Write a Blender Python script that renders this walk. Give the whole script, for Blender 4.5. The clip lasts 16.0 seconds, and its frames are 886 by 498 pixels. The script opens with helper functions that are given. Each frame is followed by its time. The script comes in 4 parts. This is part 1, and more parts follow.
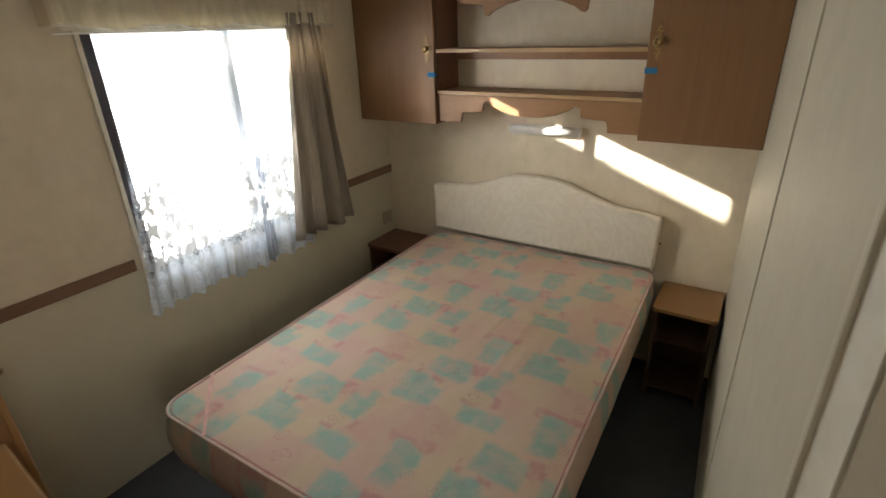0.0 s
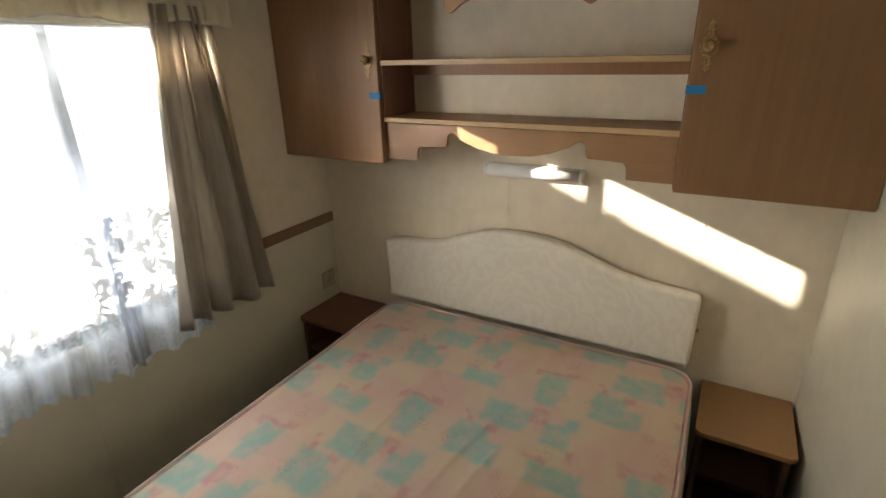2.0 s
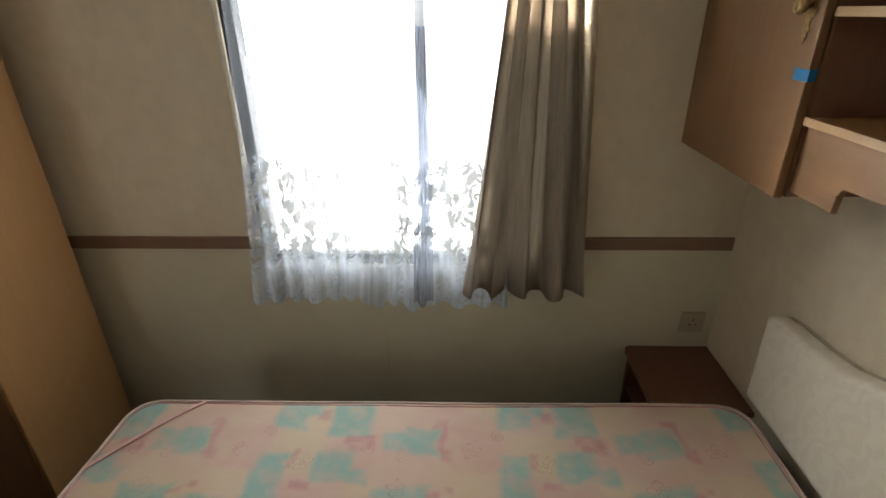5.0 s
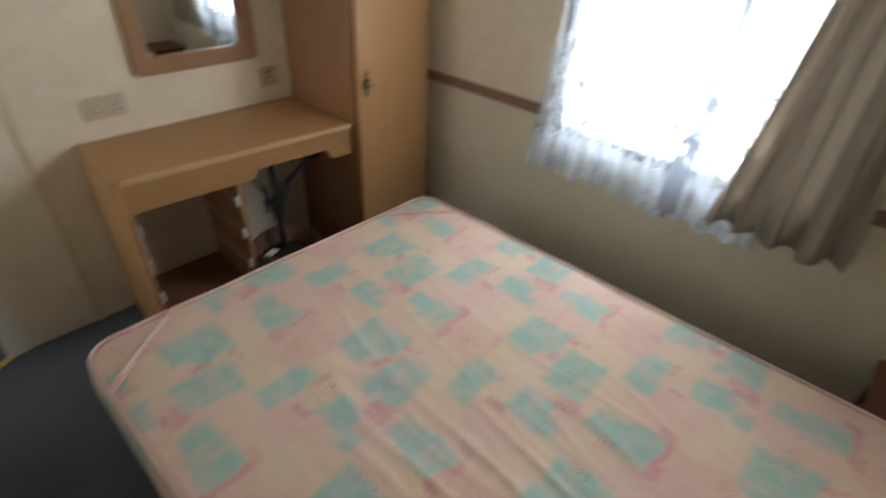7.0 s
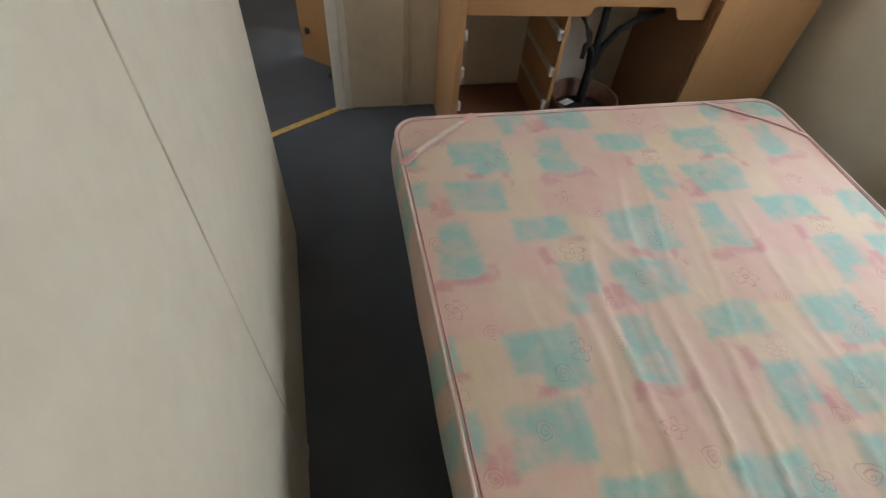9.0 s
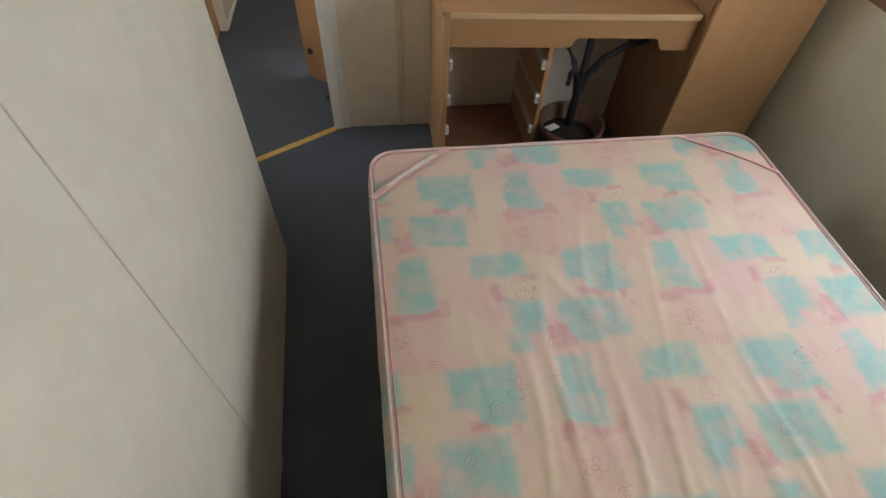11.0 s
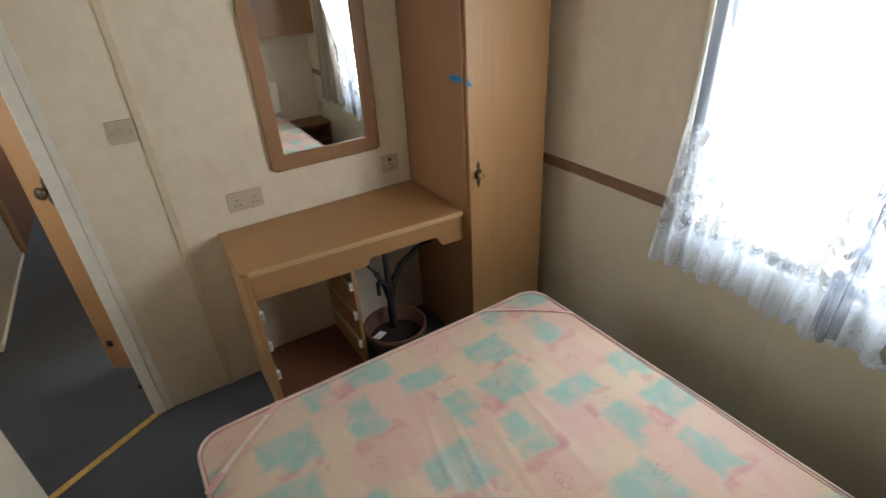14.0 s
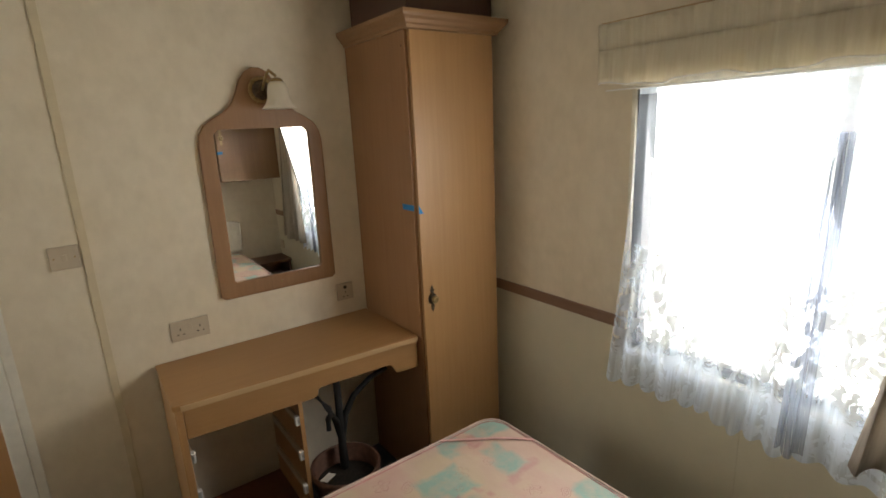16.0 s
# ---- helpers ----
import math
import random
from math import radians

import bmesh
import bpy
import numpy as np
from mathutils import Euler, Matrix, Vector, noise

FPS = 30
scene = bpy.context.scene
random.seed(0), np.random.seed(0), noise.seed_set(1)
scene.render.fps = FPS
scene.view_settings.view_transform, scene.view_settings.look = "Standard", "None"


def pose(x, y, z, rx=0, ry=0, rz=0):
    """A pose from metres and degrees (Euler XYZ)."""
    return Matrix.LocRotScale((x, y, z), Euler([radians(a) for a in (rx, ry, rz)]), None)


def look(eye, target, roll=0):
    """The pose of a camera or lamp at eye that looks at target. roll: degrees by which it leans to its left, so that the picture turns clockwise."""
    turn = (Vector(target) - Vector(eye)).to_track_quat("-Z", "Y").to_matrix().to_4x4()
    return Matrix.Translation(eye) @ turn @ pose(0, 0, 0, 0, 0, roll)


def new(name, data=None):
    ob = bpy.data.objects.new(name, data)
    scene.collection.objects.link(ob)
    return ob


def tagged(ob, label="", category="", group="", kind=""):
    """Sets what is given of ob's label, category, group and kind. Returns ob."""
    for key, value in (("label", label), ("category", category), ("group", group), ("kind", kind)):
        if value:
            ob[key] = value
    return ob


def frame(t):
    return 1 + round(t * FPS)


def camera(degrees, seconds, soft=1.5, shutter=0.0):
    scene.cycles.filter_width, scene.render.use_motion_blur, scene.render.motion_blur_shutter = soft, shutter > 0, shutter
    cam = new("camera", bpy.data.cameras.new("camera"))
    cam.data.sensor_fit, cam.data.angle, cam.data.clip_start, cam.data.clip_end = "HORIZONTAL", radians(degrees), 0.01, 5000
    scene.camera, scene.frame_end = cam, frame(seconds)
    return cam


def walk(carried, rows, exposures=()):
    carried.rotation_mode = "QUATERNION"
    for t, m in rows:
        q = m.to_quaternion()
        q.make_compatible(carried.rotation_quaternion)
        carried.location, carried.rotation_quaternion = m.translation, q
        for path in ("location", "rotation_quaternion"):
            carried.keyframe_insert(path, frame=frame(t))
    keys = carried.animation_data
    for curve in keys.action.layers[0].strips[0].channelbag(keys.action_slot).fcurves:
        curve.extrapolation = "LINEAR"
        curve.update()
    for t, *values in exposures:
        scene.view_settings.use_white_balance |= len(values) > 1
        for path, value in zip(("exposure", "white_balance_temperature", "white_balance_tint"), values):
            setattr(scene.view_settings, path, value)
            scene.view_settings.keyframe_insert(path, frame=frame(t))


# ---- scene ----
cam = camera(83.0, 16.0, shutter=0.5)
PATH = [
    (0, (2.054, -2.588, 1.771), (1.066, -1.047, 0.965), -1.9),
    (0.5, (2.014, -2.452, 1.766), (1.028, -0.89, 0.999), -1.8),
    (1, (1.945, -2.276, 1.747), (0.965, -0.695, 1.012), -1.9),
    (1.5, (1.819, -2.037, 1.705), (0.844, -0.449, 0.979), -1.7),
    (2, (1.722, -1.848, 1.695), (0.791, -0.236, 0.965), -1.5),
    (2.5, (1.679, -1.572, 1.654), (0.742, 0.044, 0.938), -1.5),
    (3, (1.638, -1.508, 1.616), (0.548, 0.01, 0.903), -0.7),
    (3.5, (1.581, -1.363, 1.589), (0.199, -0.101, 0.883), 0.6),
    (4, (1.599, -1.258, 1.62), (-0.118, -0.552, 0.876), 2.1),
    (6.5, (1.708, -0.548, 1.693), (0.186, -1.35, 0.675), -2.1),
    (7, (1.823, -0.594, 1.635), (0.598, -1.692, 0.498), 3.1),
    (7.5, (1.919, -0.67, 1.465), (1.033, -1.947, 0.206), 7.6),
    (8, (1.918, -0.677, 1.495), (1.352, -1.932, 0.046), 7.8),
    (8.5, (1.919, -0.657, 1.513), (1.519, -1.885, -0.015), 7.1),
    (11, (1.733, -0.662, 1.671), (1.519, -1.897, 0.113), 3.4),
    (11.5, (1.706, -0.689, 1.697), (1.385, -2.093, 0.309), 0.9),
    (12, (1.695, -0.69, 1.729), (1.223, -2.201, 0.506), -1.0),
    (12.5, (1.663, -0.677, 1.758), (1.045, -2.208, 0.63), -1.9),
    (13, (1.645, -0.674, 1.775), (0.908, -2.191, 0.7), -2.7),
    (13.5, (1.638, -0.67, 1.784), (0.819, -2.171, 0.747), -3.2),
    (14, (1.637, -0.665, 1.777), (0.748, -2.156, 0.785), -3.5),
    (14.5, (1.633, -0.682, 1.799), (0.674, -2.159, 0.851), -3.2),
    (15, (1.637, -0.678, 1.797), (0.608, -2.16, 0.934), -2.8),
    (15.5, (1.638, -0.633, 1.711), (0.527, -2.178, 1.097), -2.7),
    (16, (1.613, -0.627, 1.699), (0.471, -2.198, 1.221), -2.6),
]
EXPOSURES = [(0.0, 2.43, 6420, 10), (1.5, 2.38, 6450, 10), (3.0, 2.45, 6550, 10), (3.5, 2.25, 6450, 10), (4.2, 2.15, 6400, 10), (6.5, 2.84, 5850, 10), (7.5, 3.02, 5750, 10), (8.5, 3.21, 5660, 10),
             (11.0, 3.24, 5600, 10), (12.5, 3.30, 5620, 10), (14.0, 3.00, 5850, 10), (15.0, 2.83, 6200, 10), (16.0, 2.71, 6500, 10)]
walk(cam, [(t, look(eye, target, roll)) for t, eye, target, roll in PATH], EXPOSURES)

# ---- world, sun, daylight lamps ----
world = bpy.data.worlds.new("sky")
scene.world = world
world.use_nodes = True
wn = world.node_tree.nodes
sky = wn.new("ShaderNodeTexSky")
sky.sky_type, sky.sun_disc = "NISHITA", False
SUN_WAY = Vector((1.26, 1.0, -0.487)).normalized()
sky.sun_elevation, sky.sun_rotation = math.asin(-SUN_WAY.z), math.atan2(-SUN_WAY.x, -SUN_WAY.y)
wn["Background"].inputs["Strength"].default_value = 0.03
world.node_tree.links.new(sky.outputs[0], wn["Background"].inputs["Color"])

sun = new("sun", bpy.data.lights.new("sun", "SUN"))
sun.data.energy, sun.data.angle, sun.data.color = 5.0, radians(0.53), (1.0, 0.93, 0.82)
sun.rotation_euler = SUN_WAY.to_track_quat("-Z", "Y").to_euler()


def daylight_lamp(name, eye, target, width, height, watts, color):
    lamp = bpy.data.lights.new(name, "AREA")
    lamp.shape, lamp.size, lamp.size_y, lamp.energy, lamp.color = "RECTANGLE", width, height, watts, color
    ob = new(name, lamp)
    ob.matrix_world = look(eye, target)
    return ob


daylight_lamp("window_daylight", (-0.008, -1.245, 1.325), (1, -1.46, 1.07), 0.75, 0.87, 2.4, (1.0, 0.965, 0.91))
# Unseen source, assumed from the mattress shadow that doorway light casts.
daylight_lamp("hall_side_daylight", (2.735, -2.85, 1.39), (1.735, -2.55, 1.20), 0.44, 0.84, 0.75, (1.0, 0.99, 0.97))
# Added hall light, unseen; the closed wall behind it has no window.
daylight_lamp("hall_fill_daylight", (1.93, -6.4, 1.35), (2.7, -6.2, 0.5), 0.8, 0.9, 2.8, (1.0, 0.98, 0.95))

# ---- materials ----


def material(name, rough=0.6, metal=0.0):
    m = bpy.data.materials.new(name)
    m.use_nodes = True
    b = m.node_tree.nodes["Principled BSDF"]
    b.inputs["Roughness"].default_value, b.inputs["Metallic"].default_value = rough, metal
    return m, m.node_tree.nodes, m.node_tree.links, b


def coords(n, l, scale=(1, 1, 1), turn=(0, 0, 0)):
    tc, mp = n.new("ShaderNodeTexCoord"), n.new("ShaderNodeMapping")
    mp.inputs["Scale"].default_value = scale
    mp.inputs["Rotation"].default_value = turn
    l.new(tc.outputs["Object"], mp.inputs["Vector"])
    return mp.outputs[0]


def noise_tex(n, l, vec, scale, detail=4, rough=0.55):
    t = n.new("ShaderNodeTexNoise")
    t.inputs["Scale"].default_value, t.inputs["Detail"].default_value, t.inputs["Roughness"].default_value = scale, detail, rough
    l.new(vec, t.inputs["Vector"])
    return t


def ramp(n, l, fac, stops):
    r = n.new("ShaderNodeValToRGB")
    e = r.color_ramp.elements
    while len(e) < len(stops):
        e.new(0.5)
    for el, (p, c) in zip(e, stops):
        el.position, el.color = p, (*c, 1)
    l.new(fac, r.inputs[0])
    return r.outputs[0]


def mix(n, l, fac, a, b, mode="MIX"):
    m = n.new("ShaderNodeMix")
    m.data_type, m.blend_type = "RGBA", mode
    for sock, v in ((m.inputs[0], fac), (m.inputs[6], a), (m.inputs[7], b)):
        if isinstance(v, (int, float)):
            sock.default_value = v
        elif isinstance(v, tuple):
            sock.default_value = (*v, 1)
        else:
            l.new(v, sock)
    return m.outputs[2]


def mathn(n, l, op, a, b=0.0):
    m = n.new("ShaderNodeMath")
    m.operation = op
    for sock, v in ((m.inputs[0], a), (m.inputs[1], b)):
        if isinstance(v, (int, float)):
            sock.default_value = v
        else:
            l.new(v, sock)
    return m.outputs[0]


def bump(n, l, b, height, strength=0.2, dist=0.002):
    k = n.new("ShaderNodeBump")
    k.inputs["Strength"].default_value, k.inputs["Distance"].default_value = strength, dist
    l.new(height, k.inputs["Height"])
    l.new(k.outputs[0], b.inputs["Normal"])


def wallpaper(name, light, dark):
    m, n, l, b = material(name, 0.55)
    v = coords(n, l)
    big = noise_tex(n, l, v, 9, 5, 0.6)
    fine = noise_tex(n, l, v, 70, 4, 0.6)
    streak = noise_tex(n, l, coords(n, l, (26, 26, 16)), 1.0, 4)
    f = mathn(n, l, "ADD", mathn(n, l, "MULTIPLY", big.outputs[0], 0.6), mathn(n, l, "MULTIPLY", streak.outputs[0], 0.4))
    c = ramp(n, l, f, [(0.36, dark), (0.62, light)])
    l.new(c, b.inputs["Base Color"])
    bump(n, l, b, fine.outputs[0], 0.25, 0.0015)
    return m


def wood(name, light, dark, axis="z", rough=0.42):
    m, n, l, b = material(name, rough)
    s = {"x": (1.8, 62, 62), "y": (62, 1.8, 62), "z": (62, 62, 1.8)}[axis]
    fs = {"x": (9, 260, 260), "y": (260, 9, 260), "z": (260, 260, 9)}[axis]
    g = noise_tex(n, l, coords(n, l, s), 1.0, 5, 0.6)
    fine = noise_tex(n, l, coords(n, l, fs), 1.0, 2)
    tone = noise_tex(n, l, coords(n, l), 2.5, 2)
    f = mathn(n, l, "ADD", mathn(n, l, "MULTIPLY", g.outputs[0], 0.72), mathn(n, l, "MULTIPLY", fine.outputs[0], 0.28))
    c = ramp(n, l, f, [(0.20, dark), (0.5, tuple((p + q) / 2 for p, q in zip(light, dark))), (0.82, light)])
    c = mix(n, l, 0.35, c, ramp(n, l, tone.outputs[0], [(0.3, (0.78, 0.74, 0.72)), (0.7, (1, 1, 1))]), "MULTIPLY")
    l.new(c, b.inputs["Base Color"])
    bump(n, l, b, fine.outputs[0], 0.12, 0.0006)
    return m


def plain(name, color, rough=0.5, metal=0.0, wear=0.12, scale=30):
    m, n, l, b = material(name, rough, metal)
    t = noise_tex(n, l, coords(n, l), scale, 4)
    c = ramp(n, l, t.outputs[0], [(0.3, tuple(k * (1 - wear) for k in color)), (0.7, tuple(min(1, k * (1 + wear)) for k in color))])
    l.new(c, b.inputs["Base Color"])
    bump(n, l, b, t.outputs[0], 0.08, 0.0006)
    return m


WALL = wallpaper("cream_wallpaper", (0.745, 0.662, 0.515), (0.675, 0.595, 0.455))
WALL_LOW = plain("cream_board", (0.655, 0.605, 0.465), 0.5, 0, 0.035, 7)
# Greyer than the wallpaper, and darkened to hold back light on these walls.
PANEL = wallpaper("darkened_cream_paper", (0.53, 0.492, 0.395), (0.485, 0.445, 0.35))
# Beige copy of the paper above, with the doorway wall's shade in its colour.
PANEL_DIM = wallpaper("shaded_beige_paper", (0.46, 0.41, 0.315), (0.42, 0.37, 0.28))
BEAD = plain("yellowed_bead", (0.62, 0.53, 0.36), 0.5, 0, 0.06, 12)
CEIL = plain("ceiling_board", (0.70, 0.66, 0.56), 0.7)
OAK_Z = wood("oak_veneer_upright", (0.45, 0.258, 0.108), (0.365, 0.198, 0.076), "z")
OAK_X = wood("oak_veneer_level", (0.395, 0.22, 0.088), (0.32, 0.172, 0.064), "x")
# Redder than the door veneer, and darkened: the wardrobe side faces from the window.
OAK_SIDE = wood("oak_side_darkened", (0.36, 0.19, 0.085), (0.28, 0.14, 0.06), "z")
# Same oak as the wardrobe, darkened for the dim wall over the bed.
OAK_CUP_DIM = wood("oak_dimmed_cupboard", (0.27, 0.146, 0.062), (0.205, 0.104, 0.043), "z")
OAK_PINK = wood("beech_apron", (0.345, 0.195, 0.09), (0.27, 0.145, 0.065), "x")
OAK_EDGE = wood("pale_edging", (0.55, 0.38, 0.20), (0.46, 0.31, 0.16), "x")
BROWN = wood("brown_laminate", (0.20, 0.085, 0.045), (0.14, 0.06, 0.032), "x", 0.38)
BROWN_Z = wood("brown_laminate_upright", (0.24, 0.11, 0.06), (0.17, 0.075, 0.04), "z", 0.38)
BROWN_DARK = wood("recess_dark_brown", (0.11, 0.055, 0.032), (0.08, 0.038, 0.022), "z", 0.42)
DADO = wood("dado_strip", (0.27, 0.16, 0.10), (0.21, 0.12, 0.075), "y", 0.5)
WHITE = plain("white_plastic", (0.78, 0.77, 0.74), 0.35, 0, 0.03)
PLATE = plain("ivory_plastic", (0.50, 0.42, 0.31), 0.35, 0, 0.04)
TRIM = plain("cream_trim", (0.74, 0.71, 0.62), 0.5, 0, 0.05)
DARK = plain("black_rubber", (0.03, 0.03, 0.032), 0.5)
STEM = plain("black_stem", (0.016, 0.015, 0.014), 0.85)
BRASS = plain("aged_brass", (0.34, 0.23, 0.10), 0.36, 0.65, 0.35, 90)
BRONZE = plain("dark_bronze", (0.10, 0.075, 0.05), 0.35, 0.7, 0.4, 90)
OLD_GOLD = plain("tarnished_gold", (0.33, 0.22, 0.095), 0.38, 0.7, 0.5, 160)
BRASS_STRIP = plain("brass_strip", (0.62, 0.42, 0.12), 0.4, 0.6, 0.2, 40)
BLUE = plain("blue_tape", (0.012, 0.19, 0.46), 0.6, 0, 0.1)
PAPER = plain("paper_tag", (0.75, 0.75, 0.72), 0.7)
TERRA = plain("brown_pot", (0.125, 0.060, 0.038), 0.6, 0, 0.3, 40)
SOIL = plain("dark_soil", (0.02, 0.016, 0.012), 0.95, 0, 0.5, 80)
FRAME_W = plain("window_frame_paint", (0.70, 0.66, 0.55), 0.45)
FRAME_G = plain("grey_window_bar", (0.72, 0.75, 0.80), 0.4)
FRAME_D = plain("dark_window_rubber", (0.035, 0.03, 0.035), 0.5)


def carpet_material():
    m, n, l, b = material("slate_carpet", 0.95)
    v = coords(n, l)
    f = noise_tex(n, l, v, 420, 2)
    big = noise_tex(n, l, v, 5, 4)
    c = ramp(n, l, f.outputs[0], [(0.3, (0.040, 0.043, 0.049)), (0.7, (0.112, 0.123, 0.142))])
    c = mix(n, l, 0.5, c, ramp(n, l, big.outputs[0], [(0.3, (0.7, 0.7, 0.7)), (0.7, (1.1, 1.1, 1.1))]), "MULTIPLY")
    l.new(c, b.inputs["Base Color"])
    bump(n, l, b, f.outputs[0], 0.8, 0.004)
    return m


CARPET = carpet_material()


# The ticking's print repeats on a half-drop lattice: (offset x, offset y, half width, half height) of each wash.
PRINT_X, PRINT_Y = 0.36, 0.325
TEAL = ((-0.09, -0.185, 0.080, 0.058), (0.0, -0.040, 0.036, 0.045), (0.0, 0.032, 0.050, 0.046), (-0.235, -0.045, 0.078, 0.042),
        (-0.275, 0.120, 0.046, 0.050), (-0.245, 0.185, 0.024, 0.030), (-0.13, 0.290, 0.078, 0.050), (-0.160, 0.345, 0.056, 0.036))
ROSE = ((0.02, 0.165, 0.085, 0.080), (0.052, -0.155, 0.045, 0.055), (-0.34, 0.215, 0.050, 0.040), (-0.165, 0.060, 0.045, 0.060))
CORAL = ((-0.01, 0.088, 0.072, 0.009), (-0.070, 0.076, 0.014, 0.022), (0.045, 0.100, 0.024, 0.014), (0.000, -0.150, 0.015, 0.036),
         (0.018, -0.125, 0.018, 0.010), (-0.300, 0.006, 0.028, 0.009), (-0.105, 0.386, 0.022, 0.013), (-0.190, 0.392, 0.009, 0.015),
         (-0.205, 0.425, 0.007, 0.008), (-0.330, 0.170, 0.012, 0.018), (-0.215, 0.050, 0.012, 0.024))
CREAM = ((0.035, 0.330, 0.070, 0.075), (-0.175, 0.205, 0.050, 0.045), (-0.21, -0.13, 0.050, 0.050))


def mattress_material():
    m, n, l, b = material("mattress_ticking", 0.75)
    v0 = coords(n, l)

    def warped(scale, amount, source):
        t = noise_tex(n, l, v0, scale, 2, 0.5)
        off = n.new("ShaderNodeVectorMath")
        off.operation = "MULTIPLY_ADD"
        l.new(t.outputs["Color"], off.inputs[0])
        off.inputs[1].default_value = (amount, amount, 0)
        l.new(source, off.inputs[2])
        return off.outputs[0]

    place = warped(48, 0.012, warped(9, 0.055, v0))
    sep = n.new("ShaderNodeSeparateXYZ")
    l.new(place, sep.inputs[0])
    x, y = mathn(n, l, "SUBTRACT", sep.outputs[0], 0.61), mathn(n, l, "ADD", sep.outputs[1], 0.37)
    row = mathn(n, l, "FLOOR", mathn(n, l, "DIVIDE", y, PRINT_Y))
    v = mathn(n, l, "SUBTRACT", y, mathn(n, l, "MULTIPLY", row, PRINT_Y))
    u = mathn(n, l, "SUBTRACT", x, mathn(n, l, "MULTIPLY", row, PRINT_X))

    def from_centre(cx, cy):
        dx = n.new("ShaderNodeMath")
        dx.operation = "WRAP"
        l.new(mathn(n, l, "SUBTRACT", u, cx), dx.inputs[0])
        dx.inputs[1].default_value, dx.inputs[2].default_value = PRINT_X, -PRINT_X
        return dx.outputs[0], mathn(n, l, "SUBTRACT", v, cy)

    def copies(cx, cy, reach):
        """The places of one motif that touch the base row of the lattice."""
        k = math.floor(cy / PRINT_Y)
        cx, cy = cx - PRINT_X * k, cy - PRINT_Y * k
        yield cx, cy
        if cy + reach > PRINT_Y:
            yield cx - PRINT_X, cy - PRINT_Y
        if cy - reach < 0:
            yield cx + PRINT_X, cy + PRINT_Y

    def washes(boxes, soft):
        """A mask of all the brushed blocks of one colour."""
        near = None
        for ox, oy, hx, hy in boxes:
            for cx, cy in copies(ox, oy, hy + 0.02):
                dx, dy = from_centre(cx, cy)
                far = mathn(n, l, "MAXIMUM", mathn(n, l, "SUBTRACT", mathn(n, l, "ABSOLUTE", dx), hx), mathn(n, l, "SUBTRACT", mathn(n, l, "ABSOLUTE", dy), hy))
                near = far if near is None else mathn(n, l, "MINIMUM", near, far)
        edge = n.new("ShaderNodeMapRange")
        edge.inputs["From Min"].default_value, edge.inputs["From Max"].default_value = soft, -soft
        l.new(near, edge.inputs["Value"])
        return edge.outputs[0]

    brush = noise_tex(n, l, coords(n, l, (1, 1, 1)), 20, 4, 0.55)
    strokes = ramp(n, l, brush.outputs[0], [(0.30, (0.3,) * 3), (0.60, (1.0,) * 3)])
    tone = noise_tex(n, l, v0, 4.5, 3)
    c = ramp(n, l, tone.outputs[0], [(0.36, (0.55, 0.445, 0.325)), (0.5, (0.55, 0.42, 0.335)), (0.64, (0.545, 0.39, 0.325))])
    for boxes, color, power, soft in ((CREAM, (0.56, 0.465, 0.31), 0.5, 0.016), (ROSE, (0.54, 0.35, 0.305), 0.60, 0.011), (TEAL, (0.245, 0.42, 0.385), 0.9, 0.010), (CORAL, (0.46, 0.225, 0.225), 0.66, 0.006)):
        c = mix(n, l, mathn(n, l, "MULTIPLY", mathn(n, l, "MULTIPLY", washes(boxes, soft), strokes), power), c, color)

    # drawn spirals and petalled flowers
    lines = None
    for ox, oy, kind in ((-0.155, 0.345, "coil"), (-0.21, 0.30, "flower"), (0.03, 0.17, "flower"), (-0.03, 0.235, "coil"), (0.05, -0.02, "coil"), (-0.29, 0.04, "flower"), (-0.33, 0.20, "coil"), (-0.07, -0.19, "coil")):
        for cx, cy in copies(ox, oy, 0.045):
            dx, dy = from_centre(cx, cy)
            rad = mathn(n, l, "SQRT", mathn(n, l, "ADD", mathn(n, l, "MULTIPLY", dx, dx), mathn(n, l, "MULTIPLY", dy, dy)))
            ang = mathn(n, l, "ARCTAN2", dy, dx)
            if kind == "coil":
                turn = mathn(n, l, "FRACT", mathn(n, l, "ADD", mathn(n, l, "MULTIPLY", rad, 120.0), mathn(n, l, "DIVIDE", ang, 2 * math.pi)))
                one = mathn(n, l, "MULTIPLY", mathn(n, l, "LESS_THAN", turn, 0.24), mathn(n, l, "LESS_THAN", rad, 0.022))
            else:
                rim = mathn(n, l, "ADD", mathn(n, l, "MULTIPLY", mathn(n, l, "ABSOLUTE", mathn(n, l, "SINE", mathn(n, l, "MULTIPLY", ang, 2.5))), 0.016), 0.010)
                one = mathn(n, l, "MAXIMUM", mathn(n, l, "LESS_THAN", mathn(n, l, "ABSOLUTE", mathn(n, l, "SUBTRACT", rad, rim)), 0.0014),
                            mathn(n, l, "LESS_THAN", mathn(n, l, "ABSOLUTE", mathn(n, l, "SUBTRACT", rad, 0.006)), 0.0013))
            lines = one if lines is None else mathn(n, l, "MAXIMUM", lines, one)
    c = mix(n, l, mathn(n, l, "MULTIPLY", mathn(n, l, "MULTIPLY", lines, strokes), 0.5), c, (0.33, 0.15, 0.15))
    stain = noise_tex(n, l, v0, 3.0, 4)
    c = mix(n, l, 0.6, c, ramp(n, l, stain.outputs[0], [(0.3, (0.86, 0.80, 0.70)), (0.6, (1, 1, 1))]), "MULTIPLY")
    l.new(c, b.inputs["Base Color"])
